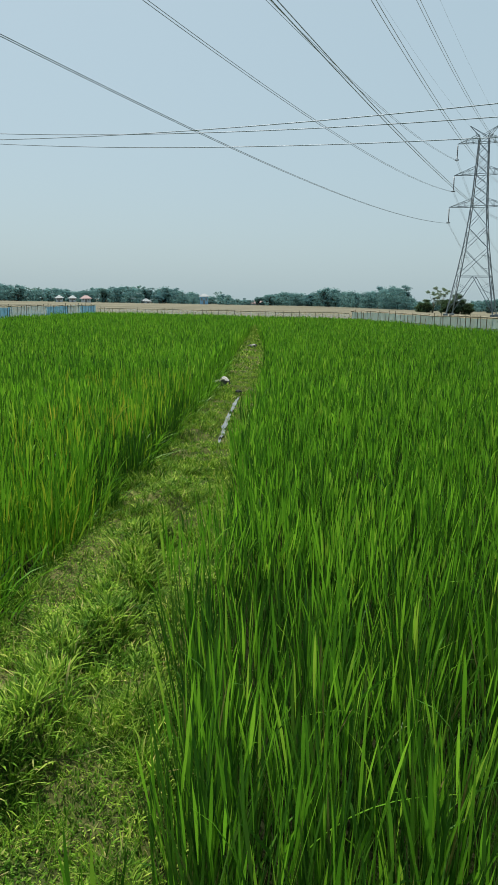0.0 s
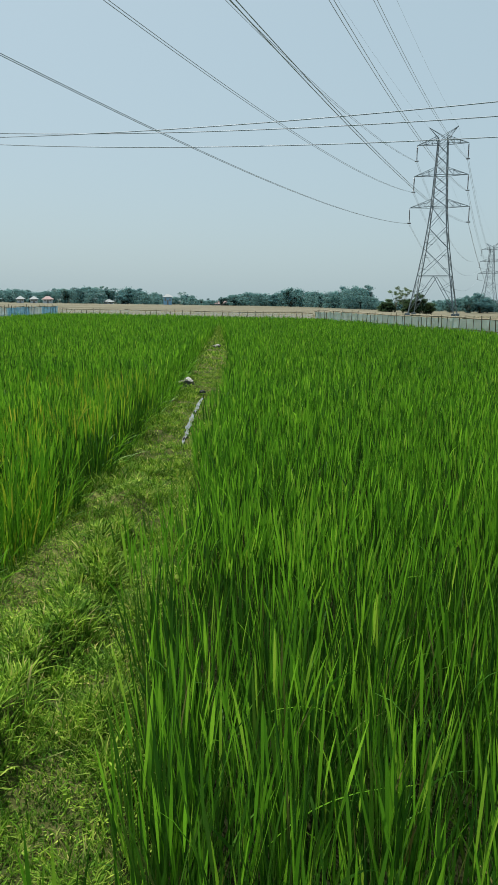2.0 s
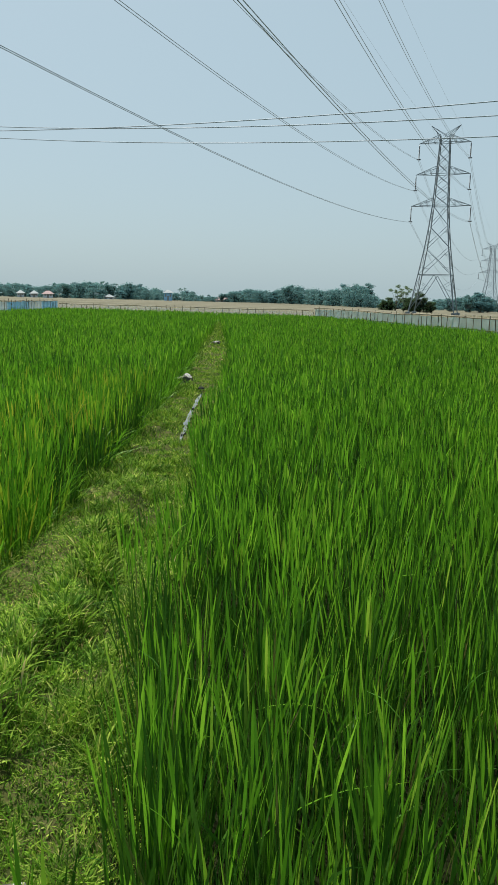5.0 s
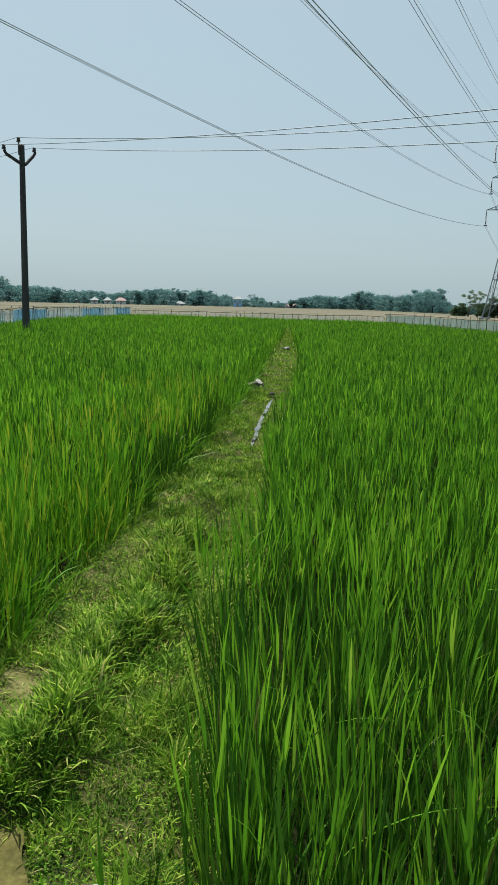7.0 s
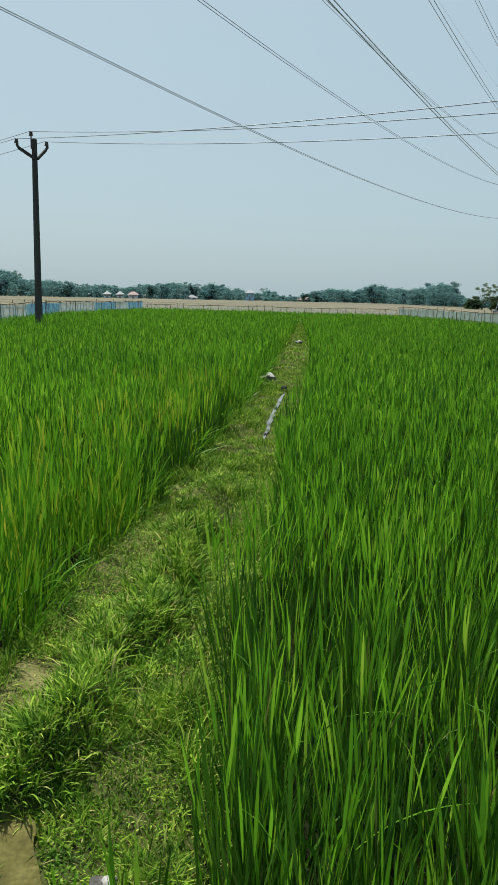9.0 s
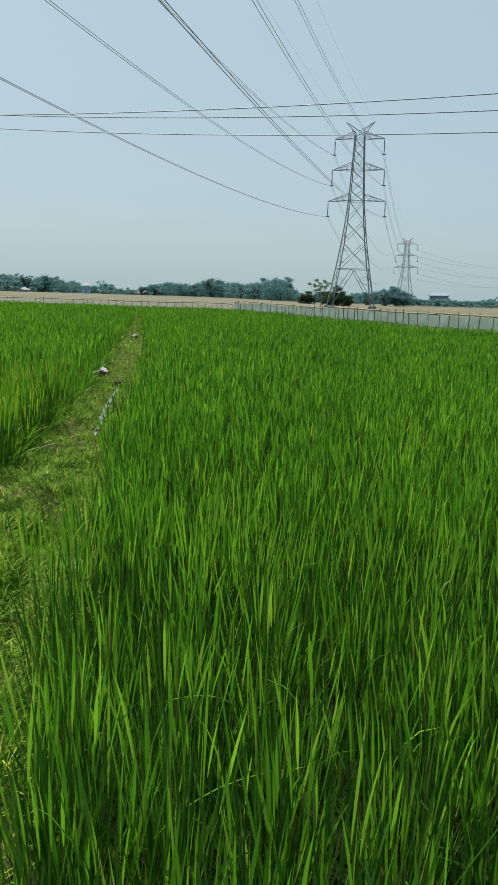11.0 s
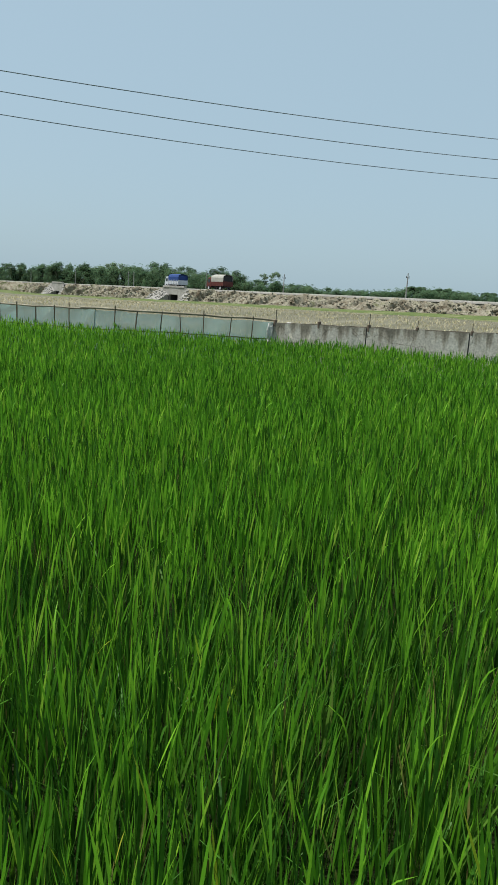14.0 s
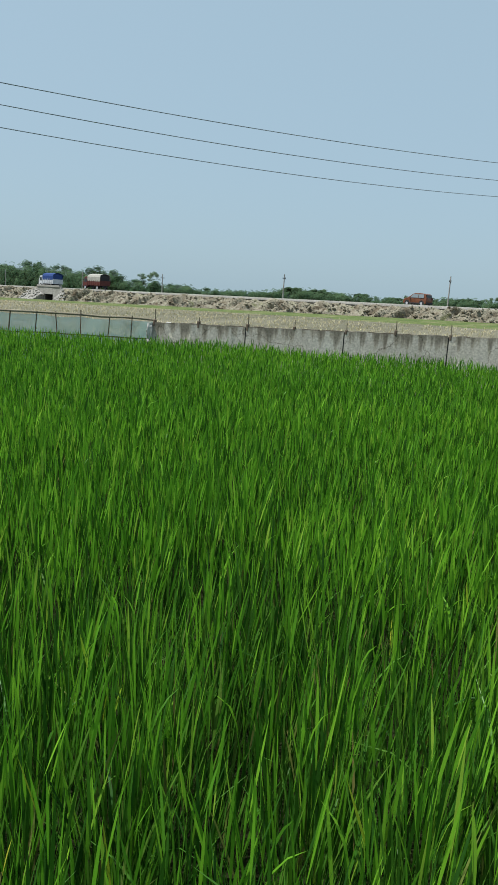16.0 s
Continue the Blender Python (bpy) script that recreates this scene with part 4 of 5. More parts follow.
stubble("rice_stubble", rng, (15.5, 36), (-12, 22), 9000, 0.21, 0.022, lambda x, y: x > np.interp(y, *FIELD_RIGHT) + 0.4, "pale cut rice stubble in the dry field")
stubble("rice_stubble", rng, (-60, 60), (46, 120), 6000, 0.16, 0.05, lambda x, y: True | (x > 0), "pale cut rice stubble in the dry field")
stubble("rice_stubble", rng, (-45, -11), (5, 70), 3000, 0.2, 0.04, lambda x, y: True | (x > 0), "pale cut rice stubble in the dry field")


# ---- pylons ----
LINE_HEADING = 22.6
LEVELS = [(0.0, 3.42), (5.9, 2.42), (10.0, 1.78), (13.2, 1.4), (16.2, 1.12), (20.8, 0.9), (25.3, 0.7), (26.2, 0.66)]
SHORT, BROAD = 1.6, 1.12  # sinks and widens the copies farther on to fit the view: lower, wider-armed angle towers


def half_width(z): return float(np.interp(z, [q[0] for q in LEVELS], [q[1] for q in LEVELS]))


def pylon(m, label, thick=0.16):
    root = thing("pylon", m, label, "pylon", "pylons of the high line")
    def corner(z, i):
        w = half_width(z)
        return Vector((w if i in (1, 2) else -w, w if i > 1 else -w, z))
    for i in range(4):
        bm = bmesh.new()
        for (z0, _), (z1, _) in zip(LEVELS, LEVELS[1:]):
            bar(bm, corner(z0, i), corner(z1, i), thick)
        block(bm, corner(0, i).x - 0.35, corner(0, i).x + 0.35, corner(0, i).y - 0.35, corner(0, i).y + 0.35, -0.6, 0.25, 0.05)
        part("leg", bm, STEEL, root)
    th = thick * 0.5
    for i in range(4):
        j = (i + 1) % 4
        bm = bmesh.new()
        a0, b0, a1, b1 = corner(0, i), corner(0, j), corner(5.9, i), corner(5.9, j)
        mid = (a1 + b1) / 2
        bar(bm, a1, b1, th * 1.3)
        bar(bm, a0 + (a1 - a0) * 0.08, mid, th * 1.2)
        bar(bm, b0 + (b1 - b0) * 0.08, mid, th * 1.2)
        for f in (0.35, 0.68):
            p, q = a0 + (mid - a0) * f, b0 + (mid - b0) * f
            bar(bm, p, a0 + (a1 - a0) * (f + 0.16), th * 0.7)
            bar(bm, q, b0 + (b1 - b0) * (f + 0.16), th * 0.7)
            bar(bm, p, a0 + (a1 - a0) * (f - 0.12), th * 0.7)
            bar(bm, q, b0 + (b1 - b0) * (f - 0.12), th * 0.7)
        zs = [5.9, 10.0, 13.2, 16.2, 17.8, 19.3, 20.8, 22.3, 23.8, 25.3]
        for z0, z1 in zip(zs, zs[1:]):
            bar(bm, corner(z0, i), corner(z1, j), th)
            bar(bm, corner(z0, j), corner(z1, i), th)
            if z0 < 13:
                c = (corner(z0, i) + corner(z1, j)) / 2
                for u in (i, j):
                    bar(bm, (corner(z0, u) + c) / 2, corner(z0 + 0.28 * (z1 - z0), u), th * 0.7)
                    bar(bm, (corner(z1, u) + c) / 2, corner(z1 - 0.28 * (z1 - z0), u), th * 0.7)
        for z in (16.2, 20.8, 25.3):
            bar(bm, corner(z, i), corner(z, j), th * 1.2)
        part("bracing", bm, STEEL, root)
    for z, reach in ((25.3, 3.77), (20.8, 4.0), (16.2, 4.43)):
        for s in (-1, 1):
            bm = bmesh.new()
            tip, w = Vector((s * reach, 0, z)), half_width(z)
            for q in (-1, 1):
                lo, hi = Vector((s * w, q * w, z)), Vector((s * half_width(z + 1.15), q * half_width(z + 1.15), z + 1.1))
                bar(bm, lo, tip, th * 1.2)
                bar(bm, hi, tip, th)
                for f in (0.3, 0.6):
                    bar(bm, lo.lerp(tip, f), hi.lerp(tip, f), th * 0.6)
                    bar(bm, lo.lerp(tip, f), hi.lerp(tip, f - 0.3), th * 0.6)
            for f in (0.25, 0.5, 0.75):
                bar(bm, Vector((s * w, -w, z)).lerp(tip, f), Vector((s * w, w, z)).lerp(tip, f), th * 0.6)
            part("cross_arm", bm, STEEL, root)
            bm = bmesh.new()
            tube(bm, tip, tip - Vector((0, 0, 0.25)), 0.03, None, 6)
            for k in range(14):
                zz = z - 0.25 - k * 0.135
                tube(bm, (tip.x, 0, zz), (tip.x, 0, zz - 0.07), 0.05, 0.125, 8)
                tube(bm, (tip.x, 0, zz - 0.07), (tip.x, 0, zz - 0.135), 0.045, 0.045, 6)
            block(bm, tip.x - 0.28, tip.x + 0.28, -0.06, 0.06, z - 2.36, z - 2.2, 0.02)
            part("insulator_string", bm, PORCELAIN, root, "dark hanging insulator string")
    for s in (-1, 1):
        bm = bmesh.new()
        tip = Vector((s * 2.15, 0, 27.75))
        for q in (-1, 1):
            bar(bm, (s * 0.72, q * 0.72, 26.2), tip, th)
            bar(bm, (-s * 0.3, q * 0.7, 26.2), tip, th)
            bar(bm, (s * 0.75, q * 0.75, 25.3), (s * 1.3, 0, 26.75), th * 0.7)
            bar(bm, corner(25.3, 0 if q < 0 else 3), (s * 0.72, q * 0.72, 26.2), th)
        part("earth_wire_peak", bm, STEEL, root)
    return root


P1, P2, P3, P4 = Vector((34.1, 115.8, 0)), Vector((108.0, 292.5, -0.6)), Vector((215.4, 374.3, -0.3)), Vector((406.0, 622.0, 0))
LH = radians(LINE_HEADING)
P0 = P1 + 165 * Vector((-math.sin(LH), -math.cos(LH), 0))
PLACES = [(P0, -LINE_HEADING), (P1, -LINE_HEADING), (P2, -38.0), (P3, -47.0), (P4, -40.0)]
first = pylon(pose(*P1, 0, 0, -LINE_HEADING), "tall grey lattice steel pylon with three pairs of arms", 0.115)
for p, h in PLACES:
    if p is not P1:
        angle = p is not P0
        copy_thing(first, pose(p.x, p.y, p.z - (SHORT if angle else 0), 0, 0, h) @ Matrix.Diagonal((BROAD if angle else 1, 1, 1, 1)))["label"] = "distant grey lattice steel pylon of the same high line"


def span(a, b, sag, r, name, label, twin=0.0, n=60, upright=False):
    """A cable or a pair of cables from a to b with its sag."""
    root = thing(name, pose(*a), label, "power line", "conductors of the high line")
    side = Vector((b - a).to_3d().cross(Vector((0, 0, 1)))).normalized()
    side = Vector((0, 0, 1)) if upright else side
    for o in ((-twin / 2, twin / 2) if twin else (0.0,)):
        pts = [(b - a) * f + side * o + Vector((0, 0, -4 * sag * f * (1 - f))) for f in np.linspace(0, 1, n)]
        part("cable", cable_mesh("cable", pts, r, 6), WIRE, root)
    return root


ARMS = [(reach * s, z) for z, reach in ((22.95, 3.77), (18.45, 4.0), (13.85, 4.43)) for s in (-1, 1)]
# far ends towards the walker, set to fit the camera's view: shifts outwards and up, and sags
NEAR_ENDS = ((-0.5, 0.0, 4.6), (0.4, 0.0, 4.6), (-0.6, -0.7, 4.2), (0.9, 0.0, 4.3), (-2.95, 0.87, 3.86), (1.4, -2.2, 3.3))
for (pa, ha), (pb, hb), r in ((PLACES[1], PLACES[0], 0.016), (PLACES[1], PLACES[2], 0.018), (PLACES[2], PLACES[3], 0.02)):
    near = pb is P0
    low, wide = (0.0, 1.0) if near else (SHORT, BROAD)
    for k, (x, z) in enumerate(ARMS):
        out, up, sag = NEAR_ENDS[k] if near else (x * (wide - 1), -low, 7.0 if pa is P1 else 4.0)
        start = Vector((x, 0, z)) if pa is P1 else Vector((x * BROAD, 0, z - SHORT))
        a, b = pose(*pa, 0, 0, ha) @ start, pose(*pb, 0, 0, hb) @ Vector((x + out, 0, z + up))
        span(a, b, sag, r, "power_cable", "twin high-voltage cables hung between two pylons", 0.15 if k > 3 else 0.2, upright=k == 5)
    for s in (-1, 1):
        a, b = (pose(*p, 0, 0, h) @ Vector((2.15 * s, 0, 27.7 - (0 if p in (P0, P1) else SHORT))) for p, h in ((pa, ha), (pb, hb)))
        span(a, b, 3.4, 0.008, "earth_wire", "thin earth wire between pylon tops")


# ---- the local line: poles and three wires ----
QB = radians(32)
Q_ALONG, Q_OUT = Vector((math.cos(QB), -math.sin(QB), 0)), Vector((math.sin(QB), math.cos(QB), 0))


def line_pole(m, arm_z, top_z, pin_z, label):
    """A square tapered pole with a V of two arms and three pin insulators. Its x runs across the line."""
    root = thing("utility_pole", m, label, "utility pole", "poles of the local line")
    bm = bmesh.new()
    tube(bm, (0, 0, -1.2), (0, 0, top_z), 0.135, 0.09, 4, math.pi / 4)
    bmesh.ops.bevel(bm, geom=bm.edges[:], offset=0.015, segments=1, affect="EDGES")
    part("pole", bm, POLE_MAT, root)
    for s, pz, reach in ((-1, pin_z[0], 0.69), (1, pin_z[2], 0.45)):
        bm = bmesh.new()
        bar(bm, (s * 0.06, -0.06, arm_z), (s * (reach - 0.06), -0.06, pz - 0.26), 0.075)
        bar(bm, (s * (reach - 0.07), -0.06, pz - 0.27), (s * (reach + 0.02), -0.06, pz - 0.16), 0.06)
        part("arm", bm, DARKGREY, root, "dark steel arm")
        bm = bmesh.new()
        tube(bm, (s * reach, -0.03, pz - 0.2), (s * reach, -0.03, pz - 0.1), 0.018, 0.018, 8)
        for k in range(3):
            tube(bm, (s * reach, -0.03, pz - 0.13 + 0.045 * k), (s * reach, -0.03, pz - 0.09 + 0.045 * k), 0.075 - 0.01 * k, 0.045, 12)
        part("insulator", bm, PORCELAIN, root, "black pin insulator")
    bm = bmesh.new()
    tube(bm, (-0.12, 0, top_z - 0.3), (-0.12, 0, pin_z[1] - 0.05), 0.022, 0.022, 8)
    for k in range(3):
        tube(bm, (-0.12, 0, pin_z[1] - 0.13 + 0.045 * k), (-0.12, 0, pin_z[1] - 0.09 + 0.045 * k), 0.075 - 0.01 * k, 0.045, 12)
    bar(bm, (-0.12, 0, top_z - 0.28), (0, 0, top_z - 0.28), 0.05)
    part("insulator", bm, PORCELAIN, root, "black pin insulator")
    return root


WIRES = ((15.03, 0.00222, 0.00195, 5.262), (15.60, 0.00262, -0.01576, 5.074), (16.17, 0.00259, -0.02052, 4.791))
S0, S1 = -19.6, 26.0
def wire_z(c, s): return c[1] * s * s + c[2] * s + c[3]
SB = -64.0
for s in (S0, S1, SB):
    zs = [wire_z(c, S0 if s == SB else s) for c in WIRES]
    p = 15.72 * Q_OUT + s * Q_ALONG
    line_pole(Matrix.Translation((p.x - 0.01, p.y, 0)) @ Matrix.Rotation(radians(0.5), 4, 'Y') @ pose(0, 0, 0, 0, 0, 58), zs[1] - 0.78, zs[1] - 0.2, zs,
              {S0: "dark square concrete pole with three black insulators standing in the rice", S1: "dark square concrete pole beyond the boundary wall", SB: "dark square concrete pole in the dry field"}[s])
for k, c in enumerate(WIRES):
    root = thing("overhead_wire", pose(0, 0, 0), "thin dark overhead wire of the local line", "overhead wire", "wires of the local line")
    part("cable", cable_mesh("cable", [Q_OUT * c[0] + Q_ALONG * float(s) + Vector((0, 0, wire_z(c, s))) for s in np.linspace(S0, S1, 70)], 0.0105), WIRE, root)
    a, b = (Q_OUT * c[0] + Q_ALONG * q + Vector((0, 0, wire_z(c, S0))) for q in (S0, SB))
    part("cable", cable_mesh("cable", [a.lerp(b, float(f)) + Vector((0, 0, -3.8 * f * (1 - f))) for f in np.linspace(0, 1, 50)], 0.0085), WIRE, root)


# ---- road on its embankment ----
def road_at(d, side=0.0):
    p = ROAD_A + ROAD_DIR * d + ROAD_SIDE * side
    return p.x, p.y


def road_z(d): return float(np.interp(d, [-120, -10, 80, 160, 300, 700], [3.0, 2.8, 2.3, 1.75, 1.3, 1.3]))


def strip(name, rows_of, mat, label="", parent=None, smooth=True):
    """A sheet through rows of points."""
    v = np.array(rows_of, dtype=float)
    n, k = v.shape[:2]
    i, j = np.meshgrid(np.arange(n - 1), np.arange(k - 1), indexing="ij")
    q = np.stack([i * k + j, (i + 1) * k + j, (i + 1) * k + j + 1, i * k + j + 1], -1).reshape(-1, 4)
    return part(name, array_mesh(name, v.reshape(-1, 3), q), mat, parent, label)


D_ALL = np.concatenate([np.arange(-110, 170, 0.3), np.arange(170, 700, 4.0)])
def on_road(b, side=0.0):
    """The distance along the road, and the place on it, at a bearing from the walker."""
    dist = behind_road(b, side)
    p = Vector((dist * math.sin(radians(b)), dist * math.cos(radians(b))))
    return (p - ROAD_A).dot(ROAD_DIR), p


def behind_road(b, more):
    """The distance at bearing b to a line that runs so far behind the road."""
    c, s = math.cos(radians(b)), math.sin(radians(b))
    o = ROAD_A + ROAD_SIDE * more
    k = s * ROAD_SIDE.x + c * ROAD_SIDE.y
    return (o.x * ROAD_SIDE.x + o.y * ROAD_SIDE.y) / k if k > 0.02 else 1e9


CULVERTS = [on_road(q, -5.6)[0] for q in (50.2, 41.6)]
bank_rows = []
for d in D_ALL:
    gap = min(abs(d - q) for q in CULVERTS)
    cut = gap < 2.0
    zt, row = road_z(d), []
    fx, fy = road_at(d, -6.5)
    zf = float(land(fx, fy)) - 0.25
    for f in np.linspace(0, 1, 20):
        x, y = road_at(d, -7.4 + 4.2 * f)
        k = math.sin(math.pi * min(1, f * 1.02)) ** 0.6
        lump = 2.9 * (noise.turbulence(Vector((d * 0.5 + f * 1.4, f * 0.7, 3.1)), 4, True, amplitude_scale=0.5) - 0.55) + 0.22 * noise.noise(Vector((d * 1.9 + f * 2.0, f * 3.0, 9.0)))
        z = zf + (zt - 0.1 - zf) * min(1.0, f * 1.18) ** 0.85
        if gap < 5.0:
            z, lump = zf + (z - zf) * min(1.0, max(0.0, (f - 0.5) / 0.2)), lump * 0.2
        if cut:
            z, lump = zf, 0.0
        row.append((x - ROAD_SIDE.x * lump * k * 0.7, y - ROAD_SIDE.y * lump * k * 0.7, z + 0.4 * lump * k))
    bank_rows.append(row)
tagged(strip("embankment", bank_rows, CLAY), "rough pale earth slope tipped below the road", "embankment", kind="structure")
road_rows = [[(*road_at(d, o), road_z(d) + dz) for o, dz in ((-3.4, -0.12), (-3.1, 0.0), (0, 0.06), (3.1, 0.0), (3.6, -0.12), (7.5, -2.6))] for d in np.arange(-110, 700, 6.0)]
tagged(strip("road", road_rows, ASPHALT), "grey raised road across the farmland", "road", kind="structure")
kerb_rows = [[(*road_at(d, o), road_z(d) + dz) for o, dz in ((-3.5, -0.2), (-3.48, 0.09), (-3.44, 0.12), (-3.24, 0.12), (-3.2, 0.09), (-3.2, -0.05))] for d in np.arange(-110, 500, 3.0)]
tagged(strip("kerb", kerb_rows, PALE_CONCRETE), "pale concrete edging along the raised road", "kerb", kind="structure")
turf_rows = [[(*road_at(d, o), float(land(*road_at(d, o))) - 0.12 + 0.05 * k) for k, o in enumerate(np.linspace(-19 + 3 * math.sin(d * 0.13) + 2.5 * math.sin(d * 0.41), -6.6, 11))] for d in np.arange(-110, 300, 3.0)]
tagged(strip("verge", turf_rows, TURF), "strip of thin dry grass below the embankment", "verge", kind="structure")


def clods(name, rng, n, label):
    """Clods of earth lying on the slope: rough lumps joined into one heap."""
    d, f = rng.uniform(-70, 165, n), rng.uniform(0, 1, n) ** 0.9
    keep = np.min([np.abs(d - q) for q in CULVERTS], axis=0) > 5.5
    d, f = d[keep], f[keep]
    i, j = np.clip(np.round((d + 110) / 0.3).astype(int), 0, len(bank_rows) - 1), np.clip(np.round(f * 17).astype(int), 0, 19)
    c = np.array(bank_rows)[i, j]
    r = 0.06 + 0.26 * rng.uniform(0, 1, len(c)) ** 2.6 * (1.3 - 0.6 * f)
    v = ICO[None] * rng.uniform(0.6, 1.3, (len(c), 12, 3)) * r[:, None, None] * np.array((1, 1, 0.75)) + c[:, None]
    faces = (ICO_FACES[None] + 12 * np.arange(len(c))[:, None, None]).reshape(-1, 3)
    me = bpy.data.meshes.new(name)
    me.from_pydata(v.reshape(-1, 3).tolist(), [], faces.tolist())
    return tagged(part(name, me, CLAY), label, "earth", kind="stuff")


clods("earth_clods", rng, 5200, "dry clods of earth on the road's slope")


def scrub(name, rng, n, label):
    """Rank grass on the foot of the slope, thicker and taller where the road runs farther off."""
    d, f = rng.uniform(-70, 260, n), rng.uniform(0, 1, n) ** 1.6
    thick = np.interp(d, [-70, 60, 110, 170, 260], [0.22, 0.3, 0.75, 1.0, 1.0]) * (1 + 0.6 * hump(d, d * 0, 0.37)) * np.interp(f, [0, 0.35, 1], [1.0, 0.45, 0.25])
    keep = (rng.uniform(0, 1, n) < thick) & (np.min([np.abs(d - q) for q in CULVERTS], axis=0) > 4.0)
    d, f = d[keep], f[keep]
    i = np.clip(np.searchsorted(D_ALL, d), 0, len(bank_rows) - 1)
    c = np.array(bank_rows)[i, np.clip(np.round(f * 17).astype(int), 0, 19)]
    c = c + np.stack([ROAD_DIR.x * (d - D_ALL[i]), ROAD_DIR.y * (d - D_ALL[i]), d * 0], -1)
    m = len(c)
    c = np.repeat(c, 5, axis=0) + np.concatenate([rng.normal(0, 0.18, (5 * m, 2)), np.full((5 * m, 1), -0.03)], 1)
    tall = np.repeat(np.interp(d, [-70, 60, 150], [0.16, 0.2, 0.5]), 5) * rng.uniform(0.5, 1.3, 5 * m)
    me = blade_mesh(name, c, tall, rng.uniform(0.1, 0.9, 5 * m), rng.uniform(0, 6.283, 5 * m), rng.uniform(0, 0.5, 5 * m), 0.16 * tall, 2, rng)
    return tagged(part(name, me, SCRUB), label, "grass", kind="stuff")


scrub("bank_grass", rng, 11000, "rank olive grass on the foot of the road's slope")


def culvert(d, scale, label):
    """A square concrete culvert through the bank: headwall with an opening and two sloping wing walls."""
    x, y = road_at(d, -5.6)
    root = thing("culvert", pose(x, y, float(land(x, y)), 0, 0, math.degrees(math.atan2(ROAD_DIR.y, ROAD_DIR.x))) @ Matrix.Diagonal((scale, scale, scale, 1)), label, "culvert", "culverts under the road")
    top = (road_z(d) - float(land(x, y))) / scale + 0.35
    bm = bmesh.new()
    block(bm, -4.6, -1.7, -0.4, 0.0, -0.4, top - 0.25, 0.04)
    block(bm, 1.7, 4.6, -0.4, 0.0, -0.4, top - 0.25, 0.04)
    block(bm, -1.702, 1.702, -0.398, 0.03, 1.45, top - 0.25, 0.03)
    part("headwall", bm, PALE_CONCRETE, root)
    bm = bmesh.new()
    block(bm, -4.2, 4.2, -0.5, 0.12, top - 0.245, top + 0.12, 0.04)
    part("parapet", bm, PALE_CONCRETE, root)
    # tunnel walls take the pole's dark concrete, painting in the opening's shade
    bm = bmesh.new()
    block(bm, -1.95, -1.71, -4.6, -0.405, -0.4, 1.7)
    block(bm, 1.71, 1.95, -4.6, -0.405, -0.4, 1.7)
    block(bm, -1.95, 1.95, -4.8, -4.605, -0.4, 1.7)
    block(bm, -1.7, 1.7, -4.6, -0.405, 1.46, 1.68)
    part("tunnel", bm, POLE_MAT, root, "inner walls of the culvert, coloured dark for their shade")
    for sx, ca, cb, cc, cd in ((1, (1.82, 0.1, 1.45), (2.1, 3.0, -0.15), (10.0, 1.6, -0.15), (5.0, 0.1, top - 0.4)), (-1, (1.95, 0.06, 0.1), (3.4, 2.4, -0.15), (8.0, 1.2, -0.15), (5.2, 0.06, top - 0.35))):
        ca, cb, cc, cd = Vector(ca), Vector(cb), Vector(cc), Vector(cd)
        bm = bmesh.new()
        grid_ = {}
        for i in range(17):
            for j in range(11):
                u, w = i / 16, j / 10
                p = ca.lerp(cd, u).lerp(cb.lerp(cc, u), w)
                p.z += 0.12 * noise.noise(Vector((p.x * 1.1 + sx * 5, p.y * 1.3, d))) + 0.05 * noise.noise(p * 3.1)
                grid_[i, j] = bm.verts.new((p.x * sx, p.y, p.z))
        for i in range(16):
            for j in range(10):
                bm.faces.new((grid_[i, j], grid_[i, j + 1], grid_[i + 1, j + 1], grid_[i + 1, j]))
        rim = bmesh.ops.extrude_edge_only(bm, edges=[e_ for e_ in bm.edges if e_.is_boundary])
        for v in rim["geom"]:
            if isinstance(v, bmesh.types.BMVert):
                v.co.z = -0.5
        bmesh.ops.recalc_face_normals(bm, faces=bm.faces[:])
        part("apron", bm, PALE_CONCRETE, root, "rough pale concrete slope beside the opening")
        heap = np.random.default_rng(int(d) + sx)
        c_ = []
        for u, w in zip(heap.uniform(0, 1.1, 170), heap.uniform(0.05, 1.1, 170)):
            p = ca.lerp(cd, u).lerp(cb.lerp(cc, u), w)
            c_.append((p.x * sx, p.y, max(-0.1, p.z) + 0.02))
        v_, f_ = lumps(np.array(c_), (0.07 + 0.3 * heap.uniform(0, 1, (170, 1)) ** 3) * np.array((1.2, 1.0, 0.7)), heap)
        me = bpy.data.meshes.new("rubble")
        me.from_pydata(v_.tolist(), [], f_.tolist())
        part("rubble", me, PALE_CONCRETE, root, "loose pale rubble heaped beside the opening")
    return root


# ---- trees ----
def crown_mesh(name, seed, blobs, leaf, per_blob):
    """Many small leaf sprays round the ends of the limbs. blobs: centre and size of each."""
    r = np.random.default_rng(seed)
    cs, outs = [], []
    for (x, y, z), (a, b, c) in blobs:
        d = r.normal(0, 1, (per_blob, 3))
        d /= np.linalg.norm(d, axis=1)[:, None]
        d *= (0.45 + 0.6 * r.uniform(0, 1, per_blob) ** 0.6)[:, None]
        cs.append(np.array((x, y, z)) + d * np.array((a, b, c)))
        outs.append(d / np.linalg.norm(d, axis=1)[:, None] + np.array((0, 0, 0.25)))
    c = np.concatenate(cs)
    n = len(c)
    facing = np.concatenate(outs) + r.normal(0, 0.2, (n, 3))
    u = np.cross(facing, r.normal(0, 1, (n, 3)))
    w = np.cross(facing, u)
    u /= np.linalg.norm(u, axis=1)[:, None]
